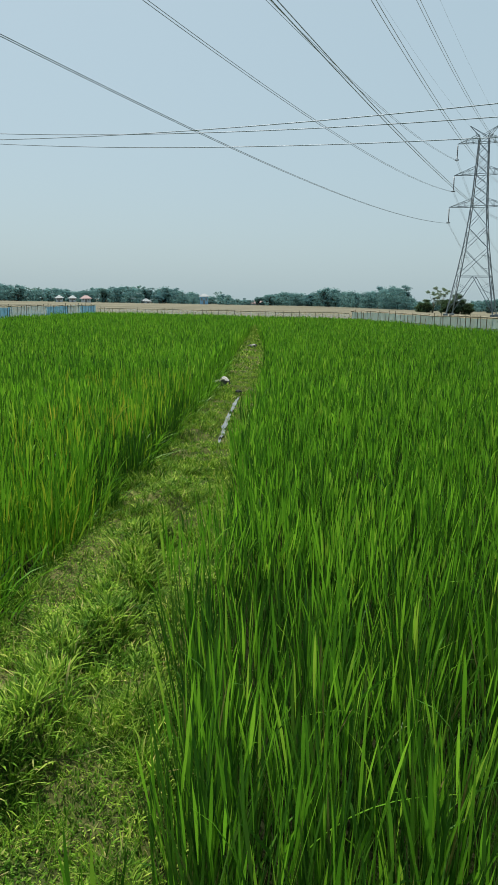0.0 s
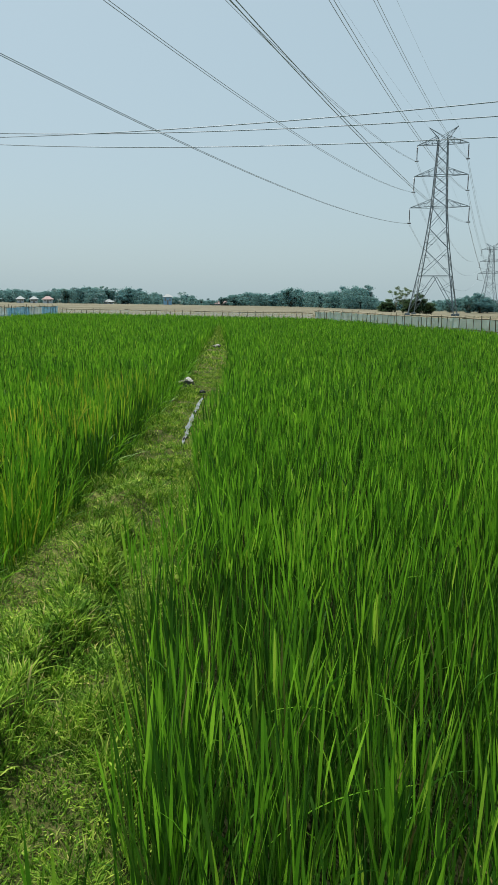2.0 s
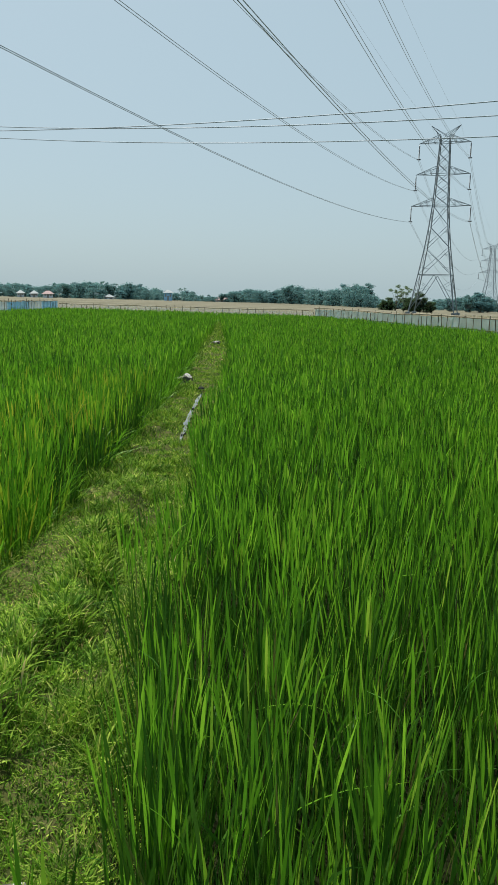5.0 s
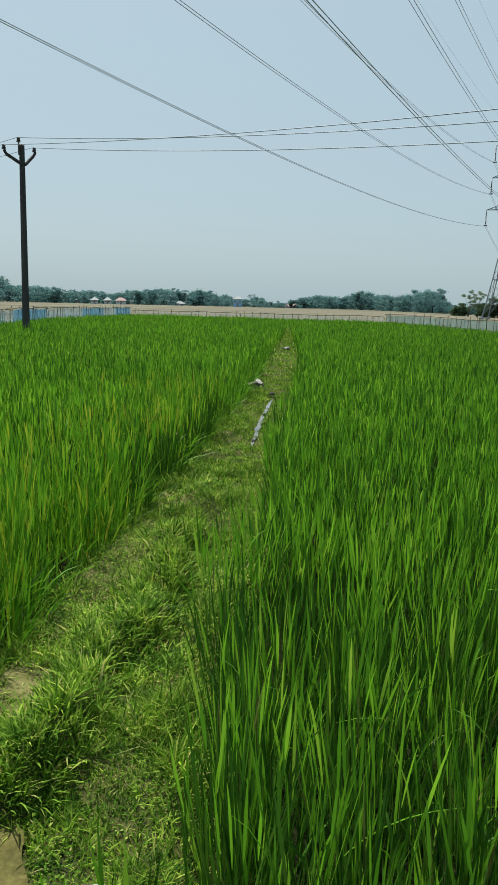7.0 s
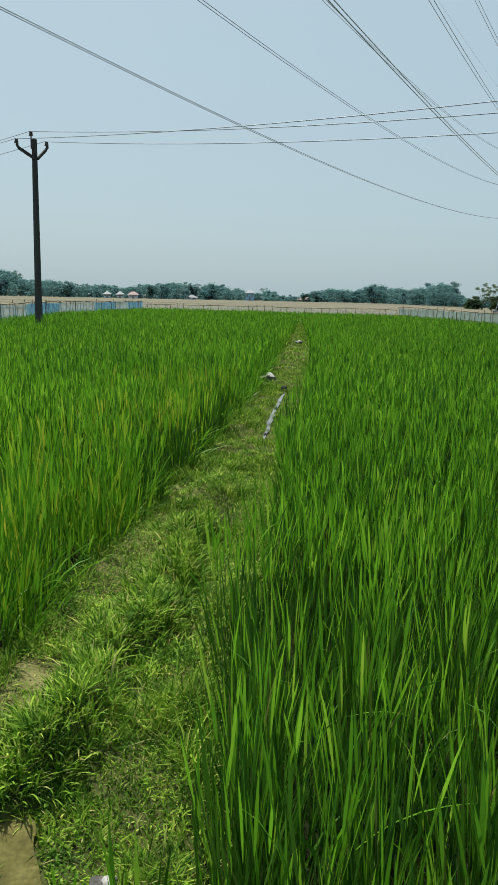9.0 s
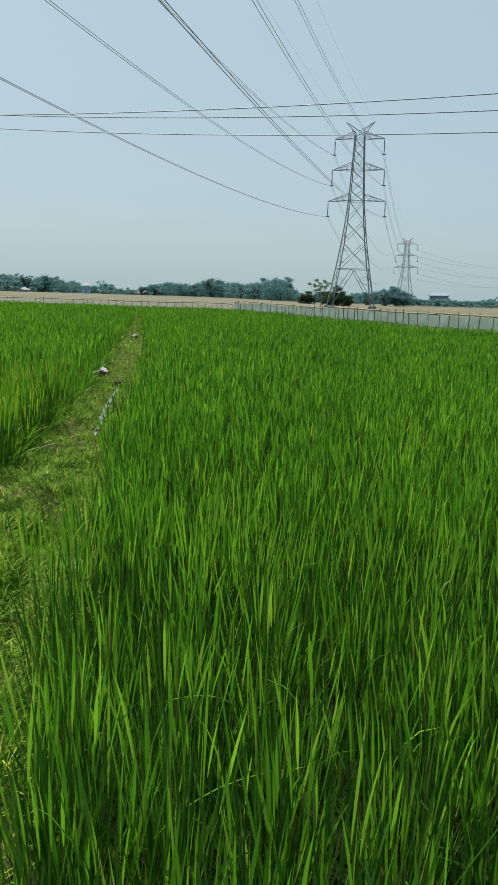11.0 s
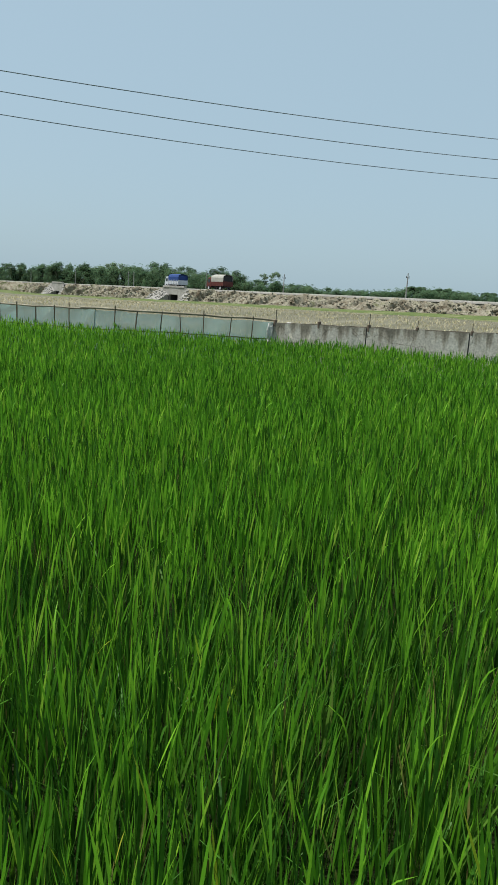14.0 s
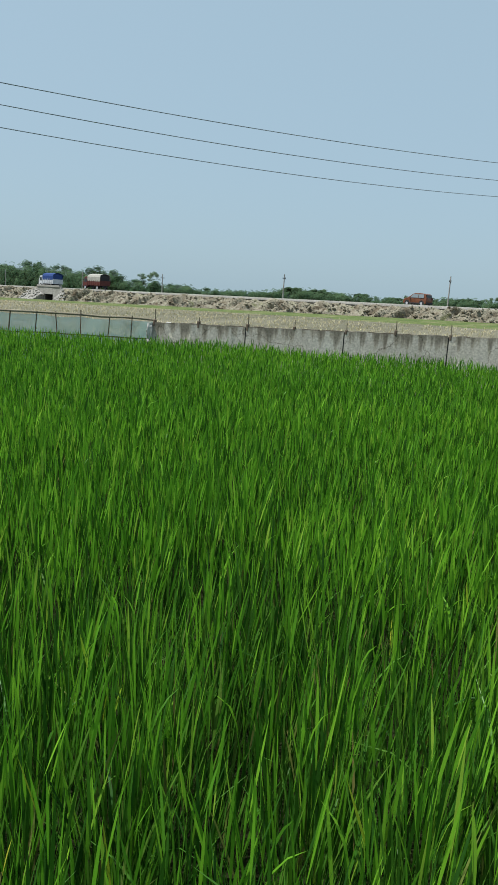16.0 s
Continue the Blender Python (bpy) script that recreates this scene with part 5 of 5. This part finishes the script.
    w -= (w * u).sum(1)[:, None] * u
    w /= np.linalg.norm(w, axis=1)[:, None]
    s = leaf * r.uniform(0.5, 1.3, n)[:, None]
    u, w = u * s, w * s * 0.75
    mid = c + u * 0.1 + np.cross(u, w) * 0.3 / leaf
    v = np.stack([c - u, mid + w, c + u, mid - w], 1).reshape(-1, 3)
    q = np.arange(4 * n).reshape(-1, 4)
    cv, ct = lumps(np.array([b_[0] for b_ in blobs]), 0.68 * np.array([b_[1] for b_ in blobs]), r)
    return array_mesh(name, np.concatenate([v, cv]), q, ct + len(v))


def tree_kind(kind, seed, leaves):
    """One tree, about 10 m high, standing at the origin."""
    r = random.Random(seed)
    root = thing("tree", pose(0, 0, -50), "leafy green tree in the distant tree line", "tree", "trees round the fields")
    bm = bmesh.new()
    blobs = []
    if kind == "palm":
        x, z = 0.0, -0.3
        for k in range(8):
            nx = x + r.uniform(-0.06, 0.1)
            tube(bm, (x, 0, z), (nx, 0, z + 1.0), 0.17 - 0.008 * k, 0.165 - 0.008 * k, 5)
            x, z = nx, z + 1.0
        for k in range(18):
            a, e = 2 * math.pi * k / 18 + r.uniform(-0.2, 0.2), r.uniform(-0.5, 0.9)
            for f in (0.35, 0.7, 1.05, 1.4, 1.75):
                blobs.append(((x + math.cos(a) * f * 1.1, math.sin(a) * f * 1.1, z + e * f * 0.8 - 0.28 * f * f), (0.25, 0.25, 0.12)))
        per, leaf = 7, 0.42
    elif kind == "bamboo":
        for k in range(16):
            a, rr = r.uniform(0, 6.28), r.uniform(0.1, 1.0)
            h, out = r.uniform(6.5, 9.5), r.uniform(0.4, 2.0)
            p = Vector((math.cos(a) * rr, math.sin(a) * rr, -0.2))
            for i in range(5):
                f = (i + 1) / 5
                q = Vector((math.cos(a) * (rr + out * f ** 2), math.sin(a) * (rr + out * f ** 2), h * f - 0.7 * f ** 4))
                tube(bm, p, q, 0.05 * (1.1 - f * 0.6), 0.05 * (1.0 - f * 0.7), 3)
                p = q
                if i > 0:
                    blobs.append((tuple(q), (0.75, 0.75, 0.85)))
        per, leaf = 20, 0.3
    else:
        h = {"broad": 1.2, "round": 0.7, "sparse": 2.6}[kind]
        p, w, tips = Vector((0, 0, -0.4)), 0.32, []
        for i in range(4):
            q = p + Vector((r.uniform(-0.15, 0.15), r.uniform(-0.15, 0.15), h / 4 + 0.1))
            tube(bm, p, q, w, w * 0.9, 6)
            p, w = q, w * 0.9
        for k in range(9):
            a = 2 * math.pi * k / 9 + r.uniform(-0.3, 0.3)
            reach = r.uniform(1.4, 3.2 if kind == "broad" else 2.4)
            rise = r.uniform(0.3, 7.0)
            b, c = p, w * 0.55
            for i in range(3):
                f = (i + 1) / 3
                q = p + Vector((math.cos(a) * reach * f, math.sin(a) * reach * f, rise * f ** 0.8 + r.uniform(-0.1, 0.1)))
                tube(bm, b, q, c, c * 0.65, 4)
                b, c = q, c * 0.65
            tips.append(b)
            for _ in range(2):
                q = b + Vector((r.uniform(-1, 1), r.uniform(-1, 1), r.uniform(0.1, 1.2)))
                tube(bm, b, q, c, c * 0.4, 3)
                tips.append(q)
        for t_ in tips:
            s = r.uniform(0.7, 1.25) * (0.65 if kind == "sparse" else 1.0)
            blobs.append((tuple(t_ + Vector((r.uniform(-0.3, 0.3), r.uniform(-0.3, 0.3), 0.3))), (s * 1.15, s * 1.15, s * 0.85)))
        if kind != "sparse":
            for _ in range(14):
                a, rr = r.uniform(0, 6.28), r.uniform(0.2, 2.6)
                blobs.append(((math.cos(a) * rr, math.sin(a) * rr, p.z + r.uniform(-1.2, 6.2) * (1 - rr / 4)), (1.4, 1.4, 1.1)))
        per, leaf = {"broad": (30, 0.34), "round": (30, 0.33), "sparse": (22, 0.22)}[kind]
    part("trunk", bm, BARK, root)
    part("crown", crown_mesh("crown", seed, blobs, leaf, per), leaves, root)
    return root


KINDS = [tree_kind("broad", 11, LEAVES[0]), tree_kind("broad", 12, LEAVES[1]), tree_kind("round", 13, LEAVES[0]), tree_kind("round", 14, LEAVES[1]),
         tree_kind("bamboo", 15, LEAVES[2]), tree_kind("bamboo", 16, LEAVES[1]), tree_kind("sparse", 17, LEAVES[2]), tree_kind("palm", 18, LEAVES[1])]
# same tree shapes for the distance, with the haze in the leaf colour
HAZY_KINDS = [tree_kind("broad", 11, LEAVES[3]), tree_kind("broad", 12, LEAVES[4]), tree_kind("round", 13, LEAVES[3]), tree_kind("round", 14, LEAVES[4]),
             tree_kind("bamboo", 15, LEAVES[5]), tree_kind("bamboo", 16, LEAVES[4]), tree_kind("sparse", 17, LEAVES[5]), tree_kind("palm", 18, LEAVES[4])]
HIGH = [9.5, 9.5, 8.8, 8.8, 9.4, 9.4, 9.4, 9.3]
SKY_B = [-40, -22, -19.7, -18.5, -16.5, -14.5, -12.8, -11.1, -9.4, -7.7, -6.6, -5, -4.3, -3.8, -1.9, -1.2, 0.2, 1.1, 2.3, 4.3, 5.8, 8.3, 10.8, 11.6, 12.2, 16.2, 18, 19.8, 21.3, 23.3, 24, 27.5, 28.5, 30.5,
         32, 33.5, 36, 38.2, 42, 45, 50, 53.1, 54.1, 55, 56.3, 57.9, 59, 60.8, 61.2, 63, 64.1, 66.6, 68.3, 70.5, 72.1, 73.5, 74.5, 76, 80.8, 100]
SKY_E = [1.6, 1.75, 1.0, 1.1, 0.6, 0.75, 0.55, 0.9, 1.05, 0.8, 1.05, 0.65, 0.7, 0.3, 0.55, 0.15, 0.15, 0.45, 0.8, 0.7, 1.2, 0.9, 1.4, 1.1, 0.3, 0.2, 0.5, 1.0, 0.0, 0.15, -0.05, 0.2, -0.15, 0.1,
         1.4, 1.0, 1.7, 1.2, 1.75, 1.9, 2.1, 1.6, 2.1, 1.75, 1.2, 1.6, 1.15, 1.35, 0.95, 1.2, 1.1, 1.4, 1.6, 1.5, 1.35, 1.45, 1.15, 1.35, 1.55, 1.5]


def plant(kind, b, dist, top, r, label=""):
    x, y = dist * math.sin(radians(b)), dist * math.cos(radians(b))
    z = float(land(x, y))
    s = max(0.13, (top - z) / HIGH[kind])
    w = s * r.uniform(1.15, 1.6) if s > 0.5 else s * r.uniform(1.2, 1.8)
    ob = copy_thing((KINDS if dist < 265 or b > 33 else HAZY_KINDS)[kind], pose(x, y, z - 0.1, 0, 0, r.uniform(0, 360)) @ Matrix.Diagonal((w, w, s, 1)))
    if label:
        ob["label"] = label
    return ob


r_ = random.Random(21)
LABELS = ["dark broad-crowned tree in the distant tree line", "leafy broad tree in the distant tree line", "dark round bushy tree at the field's edge", "round green tree at the field's edge",
          "pale feathery bamboo clump in the tree line", "green bamboo clump in the tree line", "thin sparse tree in the tree line", "slender palm in the tree line"]
b = -40.0
while b < 100:
    near = behind_road(b, 55)
    dist = min(330.0, near) if b > 30 else 330.0
    dist *= r_.uniform(0.94, 1.1)
    e = float(np.interp(b, SKY_B, SKY_E))
    pick = r_.choices(range(8), (4, 4, 3, 3, 4, 3, 1, 0.6) if b < 30 else (4, 4, 6, 6, 3, 3, 0.3, 1))[0]
    if 0.9 < b < 12 and pick in (4, 5, 7):
        pick = r_.choice((0, 1, 2, 3))
    top = 1.55 + dist * math.tan(radians(e + r_.uniform(-0.12, 0.16)))
    plant(pick, b, dist, max(top, 1.2), r_, LABELS[pick])
    b += math.degrees(max(top, 3.0) * r_.uniform(0.5, 0.85) / dist)
# woods left of bearing 30 take the haze-tinted grey leaves
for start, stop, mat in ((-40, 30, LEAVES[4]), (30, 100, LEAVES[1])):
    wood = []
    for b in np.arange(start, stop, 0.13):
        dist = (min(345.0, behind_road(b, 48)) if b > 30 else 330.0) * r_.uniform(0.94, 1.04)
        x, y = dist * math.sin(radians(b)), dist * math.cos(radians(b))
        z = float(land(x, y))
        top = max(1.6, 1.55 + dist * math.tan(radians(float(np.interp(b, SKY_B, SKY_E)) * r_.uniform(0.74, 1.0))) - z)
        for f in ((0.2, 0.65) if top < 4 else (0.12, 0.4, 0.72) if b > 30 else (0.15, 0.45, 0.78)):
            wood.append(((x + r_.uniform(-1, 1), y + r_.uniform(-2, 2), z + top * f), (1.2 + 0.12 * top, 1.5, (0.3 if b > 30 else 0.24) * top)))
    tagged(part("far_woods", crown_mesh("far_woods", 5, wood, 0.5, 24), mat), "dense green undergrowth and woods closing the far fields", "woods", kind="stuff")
for b, dist, top, pick in ((12.9, 225, 3.4, 2), (13.6, 228, 5.0, 6), (14.2, 224, 6.0, 6), (14.6, 222, 4.0, 3), (15.0, 220, 5.0, 2), (15.7, 220, 5.2, 0), (13.2, 224, 2.8, 3), (16.1, 222, 3.0, 2),
                           (18.9, 280, 5.2, 1), (19.7, 282, 6.4, 0), (20.3, 284, 5.0, 3), (17.6, 285, 3.8, 1), (31.0, 300, 6.4, 6), (31.9, 300, 8.2, 6), (32.6, 300, 7.2, 6), (29.0, 250, 1.8, 3), (30.0, 250, 2.0, 2), (27.6, 270, 3.2, 2),
                           (54.1, 200, 9.2, 0), (55.0, 205, 7.8, 2), (57.6, 230, 8.6, 6)):
    plant(pick, b, dist, top, r_, LABELS[pick])
for b, e in ((67.9, 1.6), (68.3, 1.8), (69.7, 1.68), (70.2, 1.74), (70.7, 1.66), (71.6, 1.55), (73.5, 1.66), (76.0, 1.5), (81.0, 1.75), (81.8, 1.68)):
    dist = behind_road(b, 50)
    plant(7, b, dist, 1.55 + dist * math.tan(radians(e)), r_, LABELS[7])
for k_ in KINDS + HAZY_KINDS:
    for o_ in (*k_.children_recursive, k_):
        bpy.data.objects.remove(o_)


# ---- houses at the far tree line ----
def house(b, dist, w, h, roof, wall, label, turn=0.0):
    x, y = dist * math.sin(radians(b)), dist * math.cos(radians(b))
    root = thing("house", pose(x, y, float(land(x, y)), 0, 0, -b + turn), label, "house", "houses at the far edge of the fields")
    bm = bmesh.new()
    block(bm, -w / 2, w / 2, -2.4, 2.4, -0.3, h, 0.03)
    part("wall", bm, wall, root)
    bm = bmesh.new()
    o = [(-w / 2 - 0.6, h - 0.15), (-w / 2 + 1.2, h + 0.95), (w / 2 - 1.2, h + 0.95), (w / 2 + 0.6, h - 0.15), (w / 2 + 0.6, h - 0.3), (-w / 2 - 0.6, h - 0.3)]
    prism(bm, o, -3.0, 3.0)
    for v in bm.verts:
        if v.co.z > h + 0.6:
            v.co.y *= 0.1
    part("roof", bm, roof, root)
    for k in (-1, 1):
        bm = bmesh.new()
        block(bm, k * w * 0.28 - 0.3, k * w * 0.28 + 0.3, -2.46, -2.41, 0.45 * h, 0.75 * h, 0.01)
        part("window", bm, SOFT_GREY, root, "window coloured grey to soften it like haze")
    bm = bmesh.new()
    block(bm, -0.35, 0.35, -2.46, -2.41, 0.0, min(1.9, 0.75 * h), 0.01)
    part("door", bm, SOFT_GREY, root, "door coloured grey to soften it like haze")
    return root


house(-12.42, 296, 3.6, 1.7, REDTIN, PLASTER, "low house with a faded red tin roof")
house(-13.4, 300, 2.6, 1.7, TIN, PLASTER, "low house with a pale tin roof")
house(-14.35, 300, 2.6, 1.7, TIN, PLASTER, "small house with a pale tin roof")
house(-3.6, 312, 3.4, 3.4, TIN, LIGHTBLUE, "light blue two-storey house among trees")
house(0.5, 318, 6.0, 1.0, REDTIN, PLASTER, "long low house with a reddish roof")
house(-8.0, 310, 2.2, 1.1, TIN, PLASTER, "small pale house among trees", 20)
house(22.8, 345, 8.2, 4.6, SLATE, SLATE, "large pale house among trees")


# ---- vehicles on the road ----
def wheel(root, x, y, r, w):
    bm = bmesh.new()
    tube(bm, (x, y - w / 2, r), (x, y + w / 2, r), r, r, 20)
    bmesh.ops.bevel(bm, geom=[e for e in bm.edges if abs(e.verts[0].co.y - e.verts[1].co.y) < 1e-5], offset=0.03, segments=2, affect="EDGES")
    tyre = part("wheel", bm, RUBBER, root, "black tyre")
    bm = bmesh.new()
    tube(bm, (x, y - w / 2 - 0.01, r), (x, y + w / 2 + 0.01, r), r * 0.55, r * 0.55, 14)
    part("rim", bm, RIM, tyre)


def car(m, colour=None):
    """A small hatchback; its nose points along +x."""
    root = thing("car", m, "small orange-brown hatchback car on the raised road", "car", "vehicles on the road")
    o = [(-1.74, 0.3), (-1.8, 0.68), (-1.76, 0.98), (-1.62, 1.42), (-1.42, 1.55), (-0.6, 1.61), (0.15, 1.57), (0.42, 1.48), (1.02, 1.04), (1.55, 0.94), (1.74, 0.78), (1.8, 0.55), (1.78, 0.3)]
    bm = bmesh.new()
    prism(bm, o, -0.76, 0.76, 0.05)
    for v in bm.verts:
        if v.co.z > 1.0:
            v.co.y *= 1 - 0.28 * (v.co.z - 1.0)
    part("body", bm, colour or ORANGE, root)
    for s in (-1, 1):
        for a, b_, c, d in ((-1.35, -0.62, -1.42, -0.62), (-0.54, 0.3, -0.54, 0.72)):
            bm = bmesh.new()
            vs = [(c, 1.03), (a, 1.46), (b_, 1.46), (d, 1.03)]
            lo = [bm.verts.new((x, s * (0.765 - 0.28 * 0.76 * (z - 1.0)), z)) for x, z in vs]
            hi = [bm.verts.new((x, s * (0.78 - 0.28 * 0.76 * (z - 1.0)), z)) for x, z in vs]
            bm.faces.new(lo)
            bm.faces.new(hi[::-1])
            for i in range(4):
                bm.faces.new((lo[i], lo[(i + 1) % 4], hi[(i + 1) % 4], hi[i]))
            bmesh.ops.recalc_face_normals(bm, faces=bm.faces[:])
            part("side_window", bm, CAR_GLASS, root, "side window coloured pale for the sky seen in it")
        wheel(root, -1.1, s * 0.69, 0.32, 0.2)
        wheel(root, 1.14, s * 0.69, 0.32, 0.2)
        for x in (-1.1, 1.14):
            bm = bmesh.new()
            tube(bm, (x, s * 0.755, 0.34), (x, s * 0.772, 0.34), 0.39, 0.39, 18)
            part("wheel_arch", bm, DARKGREY, root, "dark wheel arch")
        bm = bmesh.new()
        block(bm, -0.72, 0.78, s * 0.775 - 0.02, s * 0.775 + 0.02, 0.28, 0.42, 0.01)
        part("sill", bm, DARKGREY, root, "dark sill strip")
        bm = bmesh.new()
        block(bm, -0.06, 0.05, s * 0.8 - 0.015, s * 0.8 + 0.015, 0.9, 0.95, 0.008)
        block(bm, -0.98, -0.87, s * 0.8 - 0.015, s * 0.8 + 0.015, 0.92, 0.97, 0.008)
        part("door_handle", bm, DARKGREY, root, "dark door handles")
        bm = bmesh.new()
        block(bm, 0.62, 0.8, s * 0.9 - 0.08, s * 0.9 + 0.08, 1.0, 1.14, 0.03)
        part("mirror", bm, ORANGE, root)
        bm = bmesh.new()
        block(bm, 1.62, 1.8, s * 0.62 - 0.12, s * 0.62 + 0.12, 0.68, 0.82, 0.03)
        part("headlight", bm, CAR_GLASS, root, "pale headlight")
        bm = bmesh.new()
        block(bm, -1.83, -1.72, s * 0.62 - 0.09, s * 0.62 + 0.09, 0.75, 1.1, 0.02)
        part("tail_light", bm, REDWOOD, root, "red tail light")
    bm = bmesh.new()
    block(bm, -1.73, -1.6, -0.55, 0.55, 1.05, 1.42, 0.02)
    part("rear_window", bm, GLASS, root, "dark rear window")
    for x in (-1.78, 1.78):
        bm = bmesh.new()
        block(bm, x - 0.08, x + 0.08, -0.7, 0.7, 0.25, 0.51, 0.04)
        part("bumper", bm, DARKGREY, root, "dark bumper")
    return root


def truck(m, cab_mat, bed_mat, top_mat, label, cab_h=2.0, back=None):
    """A small lorry with a covered load bed; its nose points along +x."""
    root = thing("truck", m, label, "truck", "vehicles on the road")
    bm = bmesh.new()
    block(bm, -3.0, 2.6, -0.45, 0.45, 0.5, 0.78, 0.03)
    part("chassis", bm, DARKGREY, root)
    bm = bmesh.new()
    prism(bm, [(1.3, 0.6), (1.3, cab_h + 0.3), (1.5, cab_h + 0.4), (2.35, cab_h + 0.3), (2.75, 1.4), (2.85, 1.2), (2.85, 0.55)], -0.95, 0.95, 0.06)
    cab = part("cab", bm, cab_mat, root)
    for s in (-1, 1):
        bm = bmesh.new()
        block(bm, 1.6, 2.35, s * 0.96 - 0.012, s * 0.96 + 0.012, 1.4, 2.0, 0.01)
        part("side_window", bm, GLASS, cab, "dark cab window")
    bm = bmesh.new()
    a = [(2.42, cab_h + 0.18), (2.74, 1.5)]
    vs = [bm.verts.new((x + 0.03, y, z)) for (x, z), y in ((a[0], -0.8), (a[0], 0.8), (a[1], 0.85), (a[1], -0.85))]
    bm.faces.new(vs)
    bmesh.ops.solidify(bm, geom=bm.faces[:], thickness=0.02)
    part("windscreen", bm, GLASS, cab, "dark windscreen")
    bm = bmesh.new()
    block(bm, -3.1, 1.15, -1.05, 1.05, 0.8, 1.0, 0.02)
    for s in (-1, 1):
        block(bm, -3.1, 1.15, s * 1.02 - 0.04, s * 1.02 + 0.04, 1.0, 1.75, 0.015)
        for k in range(7):
            x = -3.05 + k * 0.69
            block(bm, x - 0.04, x + 0.04, s * 1.08 - 0.03, s * 1.08 + 0.03, 0.85, 1.78, 0.01)
    block(bm, 1.05, 1.15, -0.98, 0.98, 1.0, 1.75, 0.015)
    block(bm, -3.1, -3.02, -0.98, 0.98, 1.0, 1.7, 0.015)
    part("load_bed", bm, bed_mat, root)
    bm = bmesh.new()
    n = 9
    sect = [(-1.08, 1.55), (-1.1, 2.35), (-0.95, 2.7), (-0.5, 2.88), (0.0, 2.93), (0.5, 2.88), (0.95, 2.7), (1.1, 2.35), (1.08, 1.55)]
    rows_ = []
    for i in range(n + 1):
        x = -3.08 + 4.2 * i / n
        rows_.append([bm.verts.new((x, y * (1 + 0.01 * math.sin(i * 2.3)), z - (0.06 if i % 2 else 0.0) * (z > 2))) for y, z in sect])
    for i in range(n):
        for j in range(len(sect) - 1):
            bm.faces.new((rows_[i][j], rows_[i + 1][j], rows_[i + 1][j + 1], rows_[i][j + 1]))
    bm.faces.new(rows_[n])
    bmesh.ops.recalc_face_normals(bm, faces=bm.faces[:])
    bmesh.ops.solidify(bm, geom=bm.faces[:], thickness=0.03)
    part("canopy", bm, top_mat, root, "cloth canopy over the load bed")
    # unless given a colour, a dark sheet stands for the shaded rear opening
    bm = bmesh.new()
    block(bm, -2.9, -2.86, -1.0, 1.0, 1.7, 2.7, 0.01)
    part("back_flap", bm, back or DARKGREY, root, "sheet across the rear opening of the canopy")
    for x in (-2.0, 2.0):
        for s in (-1, 1):
            wheel(root, x, s * 0.85, 0.42, 0.28)
    bm = bmesh.new()
    block(bm, 2.8, 2.95, -0.95, 0.95, 0.5, 0.75, 0.03)
    part("bumper", bm, DARKGREY, root)
    return root


HEADING = math.degrees(math.atan2(ROAD_DIR.y, ROAD_DIR.x))
for b, build in ((50.3, lambda m: truck(m, WHITE, WHITE, BLUE, "white lorry with a blue tarpaulin on the road", back=BLUE)),
                 (53.6, lambda m: truck(m, REDWOOD, REDWOOD, CANVAS, "red-brown lorry with a pale canvas cover"))):
    d, p = on_road(b, -0.9)
    build(pose(p.x, p.y, road_z(d) + 0.04, 0, 0, HEADING))
d, p = on_road(77.8, -1.2)
car(pose(p.x, p.y, road_z(d) + 0.03, 0, 0, HEADING) @ Matrix.Diagonal((0.88, 0.92, 0.93, 1)))
d, p = on_road(30.9, -1.0)
truck(pose(p.x, p.y, road_z(d) + 0.03, 0, 0, HEADING), DARKGREY, DARKGREY, DARKGREY, "dark lorry far off on the road")
d, p = on_road(36.8, -1.0)
car(pose(p.x, p.y, road_z(d) + 0.03, 0, 0, HEADING + 180), BARK)["label"] = "small brown car far off on the road"
d, p = on_road(50.2, -5.6)
culvert(d, 1.0, "pale concrete road culvert with a square dark opening")
d, p = on_road(41.6, -5.6)
culvert(d, 0.9, "pale concrete road culvert beside heaped rubble")


# ---- poles along the road ----
def road_pole(b, more, height, label="thin concrete pole behind the raised road"):
    dist = behind_road(b, more)
    x, y = dist * math.sin(radians(b)), dist * math.cos(radians(b))
    root = thing("road_pole", pose(x, y, float(land(x, y))), label, "utility pole", "poles along the road")
    bm = bmesh.new()
    tube(bm, (0, 0, -0.5), (0, 0, height), 0.12, 0.075, 6)
    part("pole", bm, PALE_CONCRETE, root)
    bm = bmesh.new()
    bar(bm, (-0.6, 0, height - 0.7), (0.6, 0, height - 0.7), 0.08)
    for x_ in (-0.5, 0.0, 0.5):
        tube(bm, (x_, 0, height - 0.7), (x_, 0, height - 0.45), 0.05, 0.03, 6)
    part("cross_arm", bm, DARKGREY, root)
    return root


for b, h in ((79.95, 6.0), (67.7, 6.2), (58.5, 6.2), (46.75, 7.2), (47.15, 7.2), (42.86, 8.0), (39.7, 7.6), (52.6, 6.6), (36.0, 8.0)):
    road_pole(b, 9.0, h)
